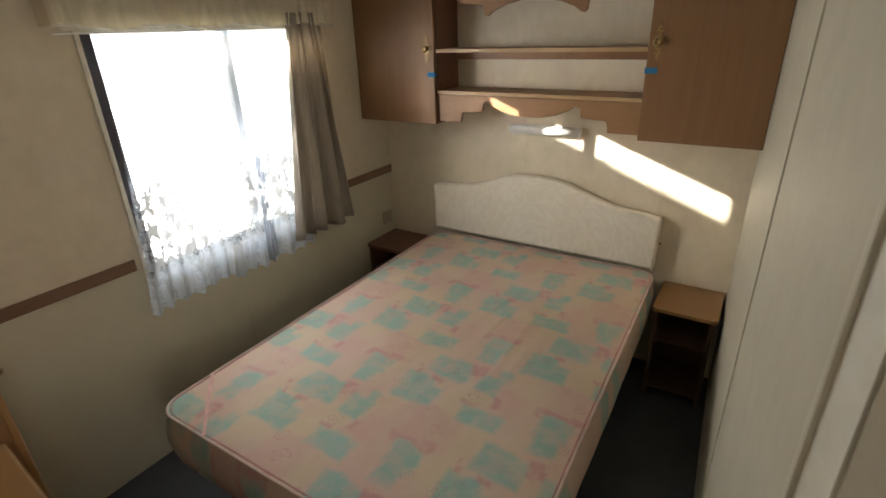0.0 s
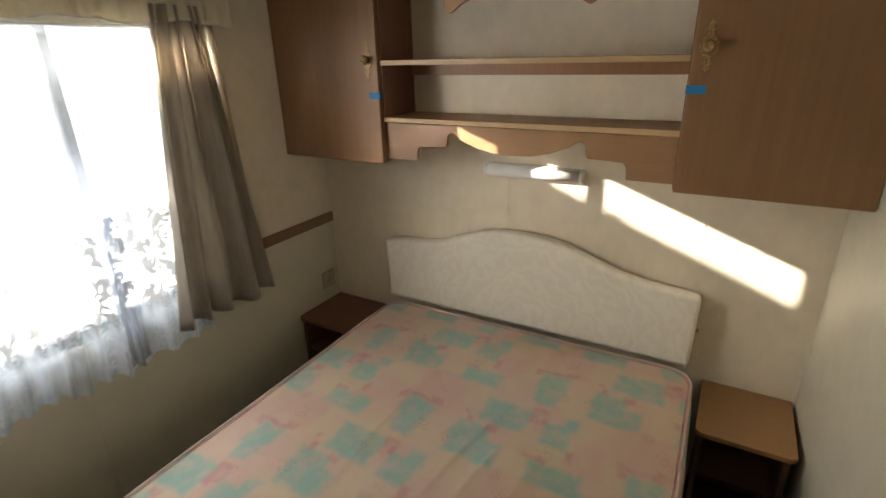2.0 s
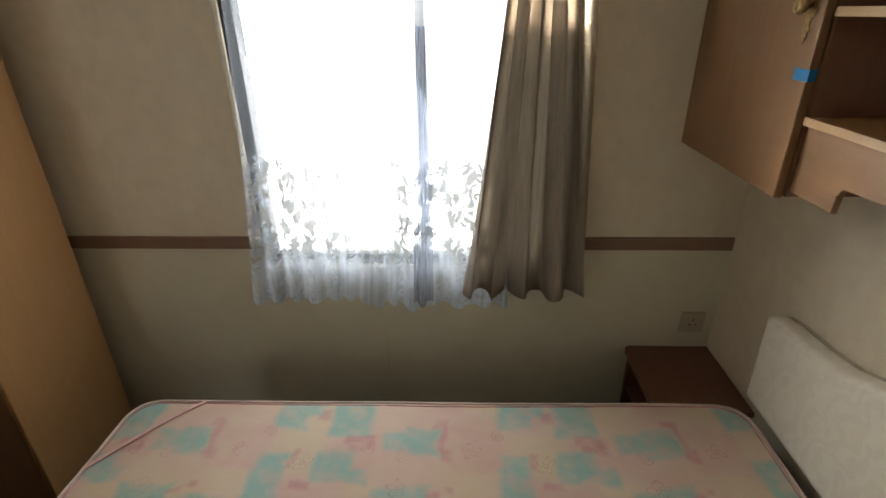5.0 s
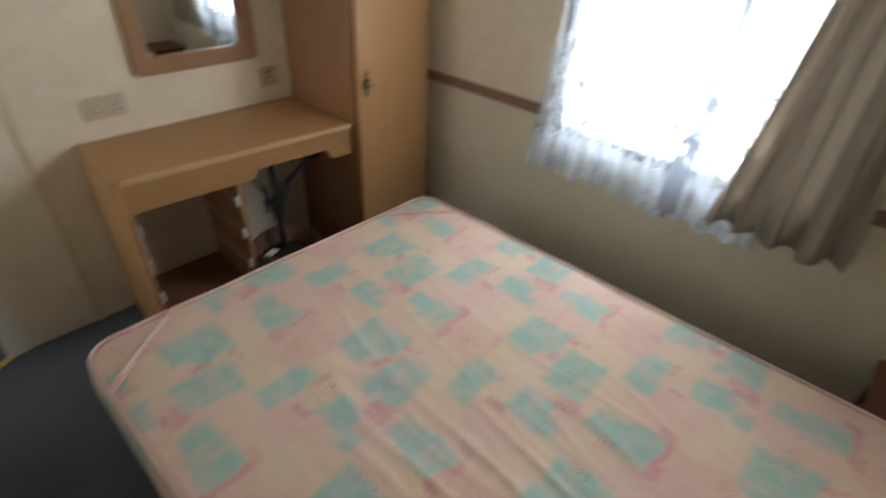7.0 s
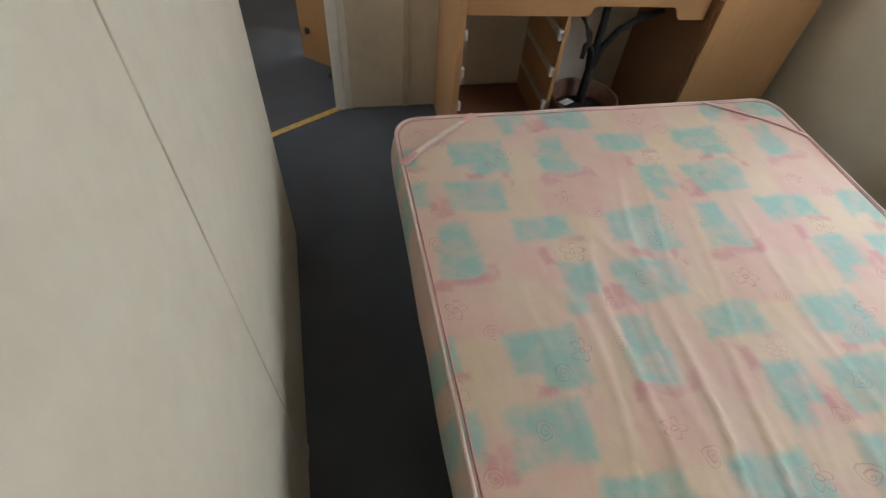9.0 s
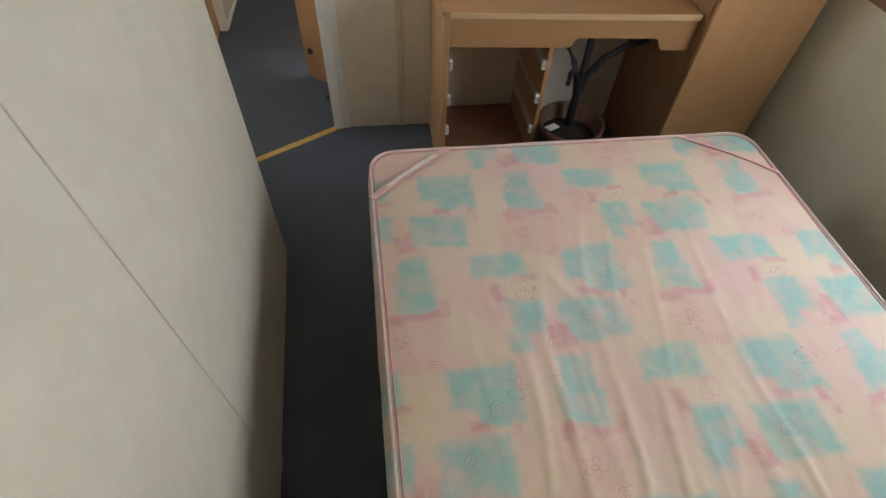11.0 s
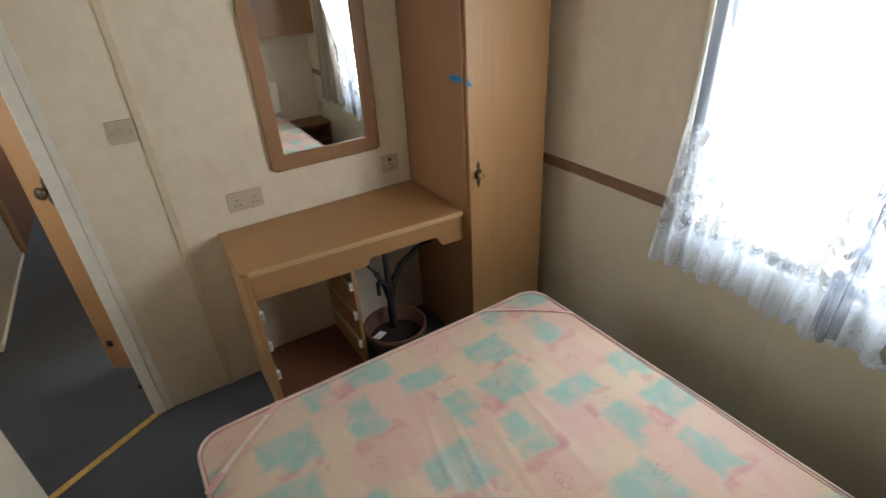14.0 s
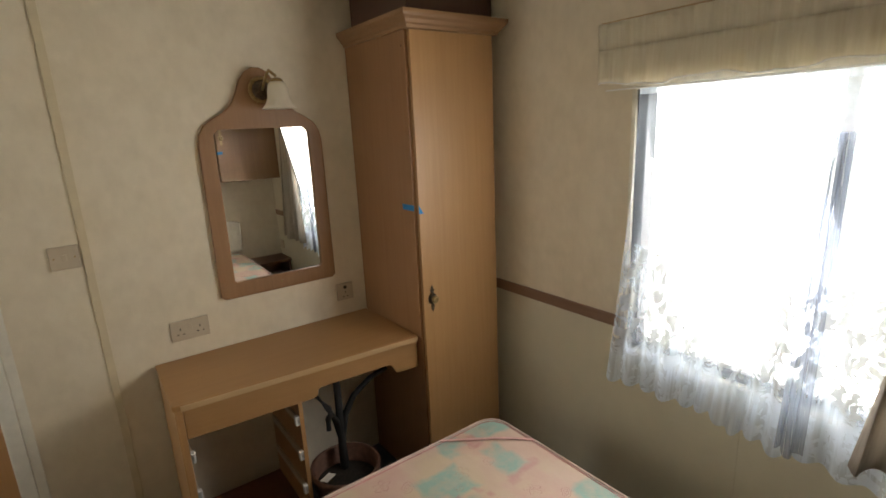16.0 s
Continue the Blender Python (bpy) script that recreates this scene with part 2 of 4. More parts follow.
    weave = noise_tex(n, l, v0, 300, 2)
    pucker = noise_tex(n, l, coords(n, l, (1.0, 0.6, 1.0)), 17, 3)
    bump(n, l, b, mathn(n, l, "ADD", mathn(n, l, "MULTIPLY", weave.outputs[0], 0.15), pucker.outputs[0]), 0.35, 0.005)
    return m


MATTRESS = mattress_material()
PIPING = plain("cream_piping", (0.50, 0.385, 0.33), 0.7, 0, 0.25, 8)
STRAP = plain("pink_strap", (0.58, 0.35, 0.32), 0.7)
PIPING_PALE = plain("pale_webbing", (0.58, 0.55, 0.47), 0.7)


def damask_material():
    m, n, l, b = material("damask_cloth", 0.8)
    v = coords(n, l)
    w = n.new("ShaderNodeTexWave")
    w.wave_type, w.rings_direction = "RINGS", "Y"
    w.inputs["Scale"].default_value, w.inputs["Distortion"].default_value, w.inputs["Detail"].default_value = 5.0, 14.0, 3.0
    w.inputs["Detail Scale"].default_value = 2.5
    l.new(v, w.inputs["Vector"])
    c = ramp(n, l, w.outputs["Fac"], [(0.35, (0.79, 0.73, 0.62)), (0.65, (0.825, 0.77, 0.66))])
    l.new(c, b.inputs["Base Color"])
    bump(n, l, b, noise_tex(n, l, v, 500, 2).outputs[0], 0.1, 0.0006)
    return m


DAMASK = damask_material()


def cloth_material(name, light, dark, glow):
    m, n, l, b = material(name, 0.85)
    v = coords(n, l, (1, 1, 1))
    t = noise_tex(n, l, coords(n, l, (90, 90, 8)), 1.0, 3)
    c = ramp(n, l, t.outputs[0], [(0.3, dark), (0.7, light)])
    l.new(c, b.inputs["Base Color"])
    bump(n, l, b, noise_tex(n, l, v, 600, 2).outputs[0], 0.2, 0.001)
    tr, mx = n.new("ShaderNodeBsdfTranslucent"), n.new("ShaderNodeMixShader")
    l.new(c, tr.inputs[0])
    mx.inputs[0].default_value = glow
    l.new(b.outputs[0], mx.inputs[1])
    l.new(tr.outputs[0], mx.inputs[2])
    l.new(mx.outputs[0], n["Material Output"].inputs[0])
    return m


CURTAIN = cloth_material("taupe_curtain", (0.56, 0.505, 0.43), (0.45, 0.40, 0.335), 0.52)
LINING = cloth_material("thin_lining", (0.50, 0.43, 0.33), (0.42, 0.36, 0.27), 0.7)
VALANCE = cloth_material("cream_valance", (0.90, 0.85, 0.71), (0.82, 0.76, 0.61), 0.42)


def net_material():
    m, n, l, b = material("lace_net", 0.9)
    tc = n.new("ShaderNodeTexCoord")
    sep = n.new("ShaderNodeSeparateXYZ")
    l.new(tc.outputs["UV"], sep.inputs[0])
    warp = noise_tex(n, l, tc.outputs["UV"], 9, 2)
    vm = n.new("ShaderNodeVectorMath")
    vm.operation = "MULTIPLY_ADD"
    l.new(warp.outputs["Color"], vm.inputs[0])
    vm.inputs[1].default_value = (0.12, 0.12, 0)
    l.new(tc.outputs["UV"], vm.inputs[2])

    def flowers(scale, size, petals, w):
        """Soft petalled motifs scattered over the cloth."""
        vor = n.new("ShaderNodeTexVoronoi")
        vor.voronoi_dimensions = "2D"
        vor.inputs["Scale"].default_value, vor.inputs["Randomness"].default_value = scale, 0.7
        shift = n.new("ShaderNodeVectorMath")
        shift.operation = "ADD"
        shift.inputs[1].default_value = (w, w * 0.6, 0)
        l.new(vm.outputs[0], shift.inputs[0])
        l.new(shift.outputs[0], vor.inputs["Vector"])
        away = n.new("ShaderNodeVectorMath")
        away.operation = "SUBTRACT"
        l.new(shift.outputs[0], away.inputs[0])
        l.new(vor.outputs["Position"], away.inputs[1])
        sp = n.new("ShaderNodeSeparateXYZ")
        l.new(away.outputs[0], sp.inputs[0])
        ang = mathn(n, l, "ARCTAN2", sp.outputs[1], sp.outputs[0])
        rad = mathn(n, l, "SQRT", mathn(n, l, "ADD", mathn(n, l, "MULTIPLY", sp.outputs[0], sp.outputs[0]), mathn(n, l, "MULTIPLY", sp.outputs[1], sp.outputs[1])))
        lobe = mathn(n, l, "ABSOLUTE", mathn(n, l, "SINE", mathn(n, l, "MULTIPLY", ang, petals / 2)))
        reach = mathn(n, l, "MULTIPLY", mathn(n, l, "ADD", mathn(n, l, "MULTIPLY", lobe, 0.75), 0.25), size)
        return ramp(n, l, mathn(n, l, "DIVIDE", rad, reach), [(0.92, (1, 1, 1)), (1.0, (0, 0, 0))])

    motif = mathn(n, l, "MAXIMUM", mathn(n, l, "MAXIMUM", flowers(11, 0.034, 5, 0.0), flowers(15, 0.024, 2, 1.7)), flowers(26, 0.010, 3, 3.3))
    mesh = noise_tex(n, l, tc.outputs["UV"], 160, 2)
    motif = mathn(n, l, "MULTIPLY", motif, ramp(n, l, mesh.outputs[0], [(0.3, (0.97,) * 3), (0.6, (1.0,) * 3)]))
    low = ramp(n, l, mathn(n, l, "ADD", sep.outputs[1], mathn(n, l, "MULTIPLY", warp.outputs[0], 0.12)), [(0.60, (1, 1, 1)), (0.64, (0, 0, 0))])
    motif = mathn(n, l, "MULTIPLY", motif, low)
    # the cloth hangs gathered towards its sides and is stretched thin between
    gather = ramp(n, l, sep.outputs[0], [(0.0, (1, 1, 1)), (0.44, (0.9,) * 3), (0.52, (0.22,) * 3), (0.62, (0.25,) * 3), (0.70, (1, 1, 1))])
    pleat = noise_tex(n, l, tc.outputs["UV"], 1.0, 3)
    stretch = n.new("ShaderNodeVectorMath")
    stretch.operation = "MULTIPLY"
    stretch.inputs[1].default_value = (42, 1.6, 0)
    l.new(tc.outputs["UV"], stretch.inputs[0])
    l.new(stretch.outputs[0], pleat.inputs["Vector"])
    folds = mathn(n, l, "MULTIPLY", ramp(n, l, pleat.outputs[0], [(0.48, (0,) * 3), (0.66, (1,) * 3)]), gather)
    hem = ramp(n, l, sep.outputs[1], [(0.12, (1, 1, 1)), (0.20, (0, 0, 0))])
    top = mathn(n, l, "GREATER_THAN", sep.outputs[1], 1.095)
    dense = mathn(n, l, "ADD", mathn(n, l, "MULTIPLY", mathn(n, l, "MULTIPLY", low, gather), 0.12), 0.09)
    dense = mathn(n, l, "ADD", dense, mathn(n, l, "MULTIPLY", folds, mathn(n, l, "ADD", mathn(n, l, "MULTIPLY", low, 0.22), 0.06)))
    dense = mathn(n, l, "ADD", dense, mathn(n, l, "MULTIPLY", hem, mathn(n, l, "ADD", mathn(n, l, "MULTIPLY", pleat.outputs[0], 0.5), 0.32)))
    dense = mathn(n, l, "MAXIMUM", dense, mathn(n, l, "MULTIPLY", motif, mathn(n, l, "ADD", mathn(n, l, "MULTIPLY", gather, 0.45), 0.55)))
    dense = mathn(n, l, "MAXIMUM", dense, mathn(n, l, "MULTIPLY", top, 0.6))
    b.inputs["Base Color"].default_value = (0.84, 0.90, 1.0, 1)
    tr, mx, tp, mo = n.new("ShaderNodeBsdfTranslucent"), n.new("ShaderNodeMixShader"), n.new("ShaderNodeBsdfTransparent"), n.new("ShaderNodeMixShader")
    l.new(mix(n, l, mathn(n, l, "MULTIPLY", motif, mathn(n, l, "SUBTRACT", 1.0, hem)), (0.78, 0.88, 1.0), (0.125, 0.127, 0.120)), tr.inputs[0])
    mx.inputs[0].default_value = 0.5
    l.new(b.outputs[0], mx.inputs[1])
    l.new(tr.outputs[0], mx.inputs[2])
    l.new(dense, mo.inputs[0])
    l.new(tp.outputs[0], mo.inputs[1])
    l.new(mx.outputs[0], mo.inputs[2])
    l.new(mo.outputs[0], n["Material Output"].inputs[0])
    return m


NET = net_material()


def net_fold_material():
    m, n, l, b = material("gathered_net", 0.9)
    t = noise_tex(n, l, coords(n, l, (60, 160, 6)), 1.0, 3)
    dense = ramp(n, l, t.outputs[0], [(0.35, (0.35,) * 3), (0.65, (0.75,) * 3)])
    b.inputs["Base Color"].default_value = (0.62, 0.66, 0.76, 1)
    tr, mx, tp, mo = n.new("ShaderNodeBsdfTranslucent"), n.new("ShaderNodeMixShader"), n.new("ShaderNodeBsdfTransparent"), n.new("ShaderNodeMixShader")
    tr.inputs[0].default_value = (0.15, 0.18, 0.25, 1)
    mx.inputs[0].default_value = 0.5
    l.new(b.outputs[0], mx.inputs[1])
    l.new(tr.outputs[0], mx.inputs[2])
    l.new(dense, mo.inputs[0])
    l.new(tp.outputs[0], mo.inputs[1])
    l.new(mx.outputs[0], mo.inputs[2])
    l.new(mo.outputs[0], n["Material Output"].inputs[0])
    return m


NET_FOLD = net_fold_material()


def glass_material(name, rough=0.0, color=(1, 1, 1)):
    m, n, l, b = material(name, rough)
    b.inputs["Base Color"].default_value = (*color, 1)
    b.inputs["Transmission Weight"].default_value = 1.0
    b.inputs["IOR"].default_value = 1.45
    return m


GLASS = glass_material("window_glass")
FROST = glass_material("frosted_glass", 0.55, (0.88, 0.80, 0.64))
FROST.node_tree.nodes["Principled BSDF"].inputs["Transmission Weight"].default_value = 0.45
MIRROR, _, _, mb = material("mirror_silver", 0.01, 1.0)
mb.inputs["Base Color"].default_value = (0.86, 0.88, 0.87, 1)


def backdrop_material():
    m, n, l, b = material("glowing_garden_haze", 1.0)
    e = n.new("ShaderNodeEmission")
    t = noise_tex(n, l, coords(n, l), 1.3, 4)
    c = ramp(n, l, t.outputs[0], [(0.35, (0.78, 0.84, 0.70)), (0.6, (1.0, 1.0, 1.0))])
    l.new(c, e.inputs[0])
    e.inputs[1].default_value = 0.75
    l.new(e.outputs[0], n["Material Output"].inputs[0])
    return m


BACKDROP = backdrop_material()

# ---- building helpers ----
BASE = {}


def thing(name, at, label, category, group="", kind=""):
    e = new(name)
    e.empty_display_size = 0.05
    e.location = at
    BASE[e] = Vector(at)
    return tagged(e, label, category, group, kind)


def obj(name, bm, mat, smooth=False):
    me = bpy.data.meshes.new(name)
    bmesh.ops.recalc_face_normals(bm, faces=bm.faces)
    bm.to_mesh(me)
    bm.free()
    me.materials.append(mat)
    if smooth:
        for p in me.polygons:
            p.use_smooth = True
    return new(name, me)


def part(name, bm, mat, parent, label="", smooth=False):
    """One mesh under a thing or part; the bmesh is in world metres."""
    base = BASE[parent]
    bmesh.ops.translate(bm, verts=bm.verts, vec=-base)
    ob = obj(name, bm, mat, smooth)
    ob.parent = parent
    BASE[ob] = base
    if label:
        ob["label"] = label
    return ob


def solo(name, bm, mat, label, category="", kind="", smooth=False, group=""):
    return tagged(obj(name, bm, mat, smooth), label, category, group, kind)


def box(x0, x1, y0, y1, z0, z1, bevel=0.0, seg=2, bm=None):
    own = bmesh.new()
    bmesh.ops.create_cube(own, size=1.0)
    for v in own.verts:
        v.co = Vector(((x0 + x1) / 2 + v.co.x * (x1 - x0), (y0 + y1) / 2 + v.co.y * (y1 - y0), (z0 + z1) / 2 + v.co.z * (z1 - z0)))
    if bevel:
        bmesh.ops.bevel(own, geom=own.edges[:] + own.verts[:], offset=bevel, segments=seg, affect="EDGES", profile=0.6)
    if bm is None:
        return own
    me = bpy.data.meshes.new("tmp")
    own.to_mesh(me)
    own.free()
    bm.from_mesh(me)
    bpy.data.meshes.remove(me)
    return bm


def prism(outline, axis, a, b, bevel=0.0, seg=2):
    """An outline of (u, v) drawn out along an axis from a to b. axis y: (x, z); axis z: (x, y); axis x: (y, z)."""
    bm = bmesh.new()
    put = {"y": lambda u, v, w: (u, w, v), "z": lambda u, v, w: (u, v, w), "x": lambda u, v, w: (w, u, v)}[axis]
    vs = [bm.verts.new(put(u, v, a)) for u, v in outline]
    f = bm.faces.new(vs)
    r = bmesh.ops.extrude_face_region(bm, geom=[f])
    d = Vector(put(0, 0, b)) - Vector(put(0, 0, a))
    bmesh.ops.translate(bm, verts=[g for g in r["geom"] if isinstance(g, bmesh.types.BMVert)], vec=d)
    if bevel:
        bm.normal_update()
        sharp = [e for e in bm.edges if len(e.link_faces) == 2 and e.calc_face_angle(0) > 0.6]
        bmesh.ops.bevel(bm, geom=sharp, offset=bevel, segments=seg, affect="EDGES", profile=0.6)
    return bm


def lathe(profile, at, axis="z", steps=24, wave=None):
    """Turns (radius, height) pairs round an axis through at. wave(i, angle) gives an added radius."""
    bm = bmesh.new()
    rings = []
    for i, (r, h) in enumerate(profile):
        ring = []
        for k in range(steps):
            a = 2 * math.pi * k / steps
            rr = r + (wave(i, a) if wave else 0)
            p = (rr * math.cos(a), rr * math.sin(a), h)
            p = {"z": p, "y": (p[0], p[2], p[1]), "x": (p[2], p[0], p[1])}[axis]
            ring.append(bm.verts.new(Vector(at) + Vector(p)))
        rings.append(ring)
    for r0, r1 in zip(rings, rings[1:]):
        for k in range(steps):
            bm.faces.new((r0[k], r0[(k + 1) % steps], r1[(k + 1) % steps], r1[k]))
    for ring in (rings[0], rings[-1]):
        if (ring[0].co - ring[steps // 2].co).length < 0.9 and profile[0 if ring is rings[0] else -1][0] > 1e-4:
            try:
                bm.faces.new(ring)
            except ValueError:
                pass
    return bm


def tube(points, radius, steps=8, closed=False, taper=None):
    """A round tube along a line of points."""
    bm = bmesh.new()
    pts = [Vector(p) for p in points]
    rings = []
    for i, p in enumerate(pts):
        a = pts[i - 1] if (i or closed) else p
        b = pts[(i + 1) % len(pts)] if (i < len(pts) - 1 or closed) else p
        way = (b - a).normalized()
        side = way.orthogonal().normalized() if abs(way.z) > 0.9 else way.cross(Vector((0, 0, 1))).normalized()
        up = side.cross(way)
        r = radius * (taper(i / max(1, len(pts) - 1)) if taper else 1)
        rings.append([bm.verts.new(p + r * (math.cos(2 * math.pi * k / steps) * side + math.sin(2 * math.pi * k / steps) * up)) for k in range(steps)])
    pairs = list(zip(rings, rings[1:])) + ([(rings[-1], rings[0])] if closed else [])
    for r0, r1 in pairs:
        for k in range(steps):
            bm.faces.new((r0[k], r0[(k + 1) % steps], r1[(k + 1) % steps], r1[k]))
    if not closed:
        bm.faces.new(rings[0])
        bm.faces.new(rings[-1])
    return bm


def arc(cx, cy, r, a0, a1, n=6):
    return [(cx + r * math.cos(radians(a0 + (a1 - a0) * i / n)), cy + r * math.sin(radians(a0 + (a1 - a0) * i / n))) for i in range(n + 1)]


def slab_wall(p, q, thick, z0, z1):
    """An upright wall from plan point p to q; its thickness lies to the left of the way from p to q."""
    d = (Vector(q) - Vector(p)).normalized()
    s = Vector((-d.y, d.x)) * thick
    return prism([tuple(p), tuple(q), tuple(Vector(q) + s), tuple(Vector(p) + s)], "z", z0, z1)


# ---- structure ----
CEILING, HEAD_W, END_W = 2.28, 2.065, 2.158
DRESS_Y = -2.852
WIN = (-1.66, -0.625, 0.845, 1.80)
DADO_Z = (0.907, 0.955)

floor = solo("floor", box(-0.06, 4.0, -8.0, 0.06, -0.08, 0.0), CARPET, "dark slate blue short pile carpet", kind="structure")
solo("ceiling", box(-0.06, 4.0, -8.0, 0.06, CEILING, CEILING + 0.06), CEIL, "off-white board ceiling", kind="structure")

bm = bmesh.new()
LOW = DADO_Z[0] + 0.02
box(-0.06, 0, -3.0, WIN[0], LOW, CEILING, bm=bm)
box(-0.06, 0, WIN[1], 0.06, LOW, CEILING, bm=bm)
box(-0.06, 0, WIN[0], WIN[1], WIN[3], CEILING, bm=bm)
wall_west = solo("wall_west", bm, WALL, "cream mottled wallpaper wall with window opening", kind="structure")
BASE[wall_west] = Vector((0, 0, 0))
bm = bmesh.new()
box(-0.06, 0, -3.0, WIN[0], 0, LOW, bm=bm)
box(-0.06, 0, WIN[1], 0.06, 0, LOW, bm=bm)
box(-0.06, 0, WIN[0], WIN[1], 0, WIN[2], bm=bm)
solo("wall_west_lower", bm, WALL_LOW, "plain cream board wall below the dado", kind="structure")
solo("wall_north", box(0, HEAD_W + 0.1, 0, 0.06, 0, CEILING), WALL, "cream mottled wallpaper wall behind the bed", kind="structure")
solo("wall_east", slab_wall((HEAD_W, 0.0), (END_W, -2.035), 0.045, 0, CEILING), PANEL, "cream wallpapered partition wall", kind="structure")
solo("wall_south", box(0, 1.935, DRESS_Y - 0.05, DRESS_Y, 0, CEILING), WALL, "cream mottled wallpaper wall behind dressing table", kind="structure")
solo("wall_corner", slab_wall((END_W + 0.03, -2.08), (2.50, -2.55), 0.045, 0, CEILING), PANEL_DIM, "beige wall leading to the doorway, darkened for shade", kind="structure")

# door frame of the bedroom
frame1 = thing("door_frame", (1.96, -2.86, 0), "cream painted bedroom door frame", "door frame", kind="structure")
part("jamb", box(1.918, 1.966, DRESS_Y - 0.062, DRESS_Y + 0.014, 0, 2.02, 0.004), TRIM, frame1)
part("architrave", box(1.886, 1.9165, DRESS_Y + 0.0005, DRESS_Y + 0.008, 0, 2.02, 0.003), TRIM, frame1)
part("jamb", slab_wall((2.49, -2.54), (2.53, -2.60), 0.05, 0, 2.02), TRIM, frame1)
part("lintel", slab_wall((2.53, -2.58), (1.955, -2.93), 0.05, 2.02, CEILING), TRIM, frame1)
part("latch_plate", box(1.962, 1.986, DRESS_Y - 0.030, DRESS_Y - 0.004, 0.165, 0.19, 0.003), DARK, frame1, "small black catch plate")
solo("trim", slab_wall((END_W - 0.001, -2.02), (END_W + 0.026, -2.075), 0.05, 0, CEILING), TRIM, "cream vertical edge trim", kind="structure")
bm = prism([(1.952, -2.866), (2.505, -2.548), (2.488, -2.520), (1.936, -2.838)], "z", 0.0, 0.006, 0.002)
solo("threshold_strip", bm, BRASS_STRIP, "worn brass carpet threshold strip in doorway", kind="structure")

# beads over the board joints
for name, x in (("wall_bead", 0.965), ("wall_bead", 1.69)):
    solo(name, box(x - 0.006, x + 0.006, -0.0022, 0, 0.0, 1.36, 0.001), WALL, "thin cream wall joint bead", kind="structure")
solo("wall_bead", box(1.603, 1.630, DRESS_Y, DRESS_Y + 0.009, 0, CEILING, 0.002), BEAD, "thin cream wall joint bead", kind="structure")
jx = HEAD_W + (END_W - HEAD_W) * 1.185 / 2.035
solo("wall_bead", box(jx - 0.0045, jx + 0.01, -1.190, -1.150, 0, CEILING, 0.002), PANEL, "thin cream wall joint bead", kind="structure")
solo("wall_bead", box(0, 0.003, -1.245, -1.237, 0, WIN[2] - 0.04, 0.001), WALL_LOW, "thin cream wall joint bead", kind="structure")

# dado
for y0, y1 in ((-2.42, WIN[0] - 0.045), (WIN[1] + 0.03, 0.0)):
    solo("dado_rail", box(0, 0.009, y0, y1, *DADO_Z, 0.002), DADO, "brown woodgrain dado strip on wall", kind="structure")

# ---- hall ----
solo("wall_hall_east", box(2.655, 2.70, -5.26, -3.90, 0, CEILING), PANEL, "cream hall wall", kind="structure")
bm = bmesh.new()
# Assumed window, out of view, added to hold the side lamp.
WIN2 = (-3.12, -2.58, 0.92, 1.86)
box(2.72, 2.76, -3.90, WIN2[0], 0, CEILING, bm=bm)
box(2.72, 2.76, WIN2[1], -2.2, 0, CEILING, bm=bm)
box(2.72, 2.76, WIN2[0], WIN2[1], 0, WIN2[2], bm=bm)
box(2.72, 2.76, WIN2[0], WIN2[1], WIN2[3], CEILING, bm=bm)
solo("wall_hall_side", bm, PANEL, "cream hall wall with an assumed window opening", kind="structure")
win2 = thing("window_2", (2.72, -2.85, WIN2[2]), "unseen hall window, assumed from the doorway light", "window", kind="structure")
for a in ((WIN2[0], WIN2[0] + 0.03, WIN2[2], WIN2[3]), (WIN2[1] - 0.03, WIN2[1], WIN2[2], WIN2[3]), (WIN2[0] + 0.03, WIN2[1] - 0.03, WIN2[2], WIN2[2] + 0.03), (WIN2[0] + 0.03, WIN2[1] - 0.03, WIN2[3] - 0.03, WIN2[3])):
    part("window_frame", box(2.716, 2.758, *a, 0.002), FRAME_W, win2)
pane = part("pane", box(2.752, 2.756, WIN2[0] + 0.03, WIN2[1] - 0.03, WIN2[2] + 0.03, WIN2[3] - 0.03), GLASS, win2)
pane.visible_shadow = False
solo("wall_hall_west", box(1.86, 1.90, -8.0, -3.6, 0, CEILING), PANEL, "cream hall wall", kind="structure")
solo("wall_hall_far", box(2.60, 2.655, -8.0, -6.26, 0, CEILING), PANEL, "cream hall wall", kind="structure")
solo("wall_outer_south", box(-0.06, 4.0, -8.06, -8.0, 0, CEILING), WALL, "plain cream closing wall", kind="structure")
solo("wall_outer_east", box(4.0, 4.06, -8.06, 0.06, 0, CEILING), WALL, "plain cream closing wall", kind="structure")
solo("dado_rail", box(2.645, 2.655, -5.26, -3.93, 0.80, 0.865, 0.002), BROWN, "brown woodgrain dado strip in hall", kind="structure")
solo("baseboard", box(2.643, 2.655, -5.26, -3.93, 0, 0.02, 0.002), TRIM, "pale carpet edging in hall", kind="structure")
hf = thing("door_frame", (2.69, -3.9, 0), "cream hall door frame", "door frame", kind="structure")
part("jamb", box(2.645, 2.72, -3.93, -3.885, 0, 2.02, 0.004), TRIM, hf)
door2 = thing("door_2", (2.70, -3.55, 0), "oak veneer hall door, closed", "door", kind="structure")
part("door_leaf", box(2.69, 2.72, -3.885, -3.2, 0.01, 2.0, 0.003), OAK_Z, door2)
part("hinge", box(2.684, 2.69, -3.885, -3.865, 0.20, 0.28), BRASS, door2)
part("hinge", box(2.684, 2.69, -3.885, -3.865, 1.0, 1.08), BRASS, door2)


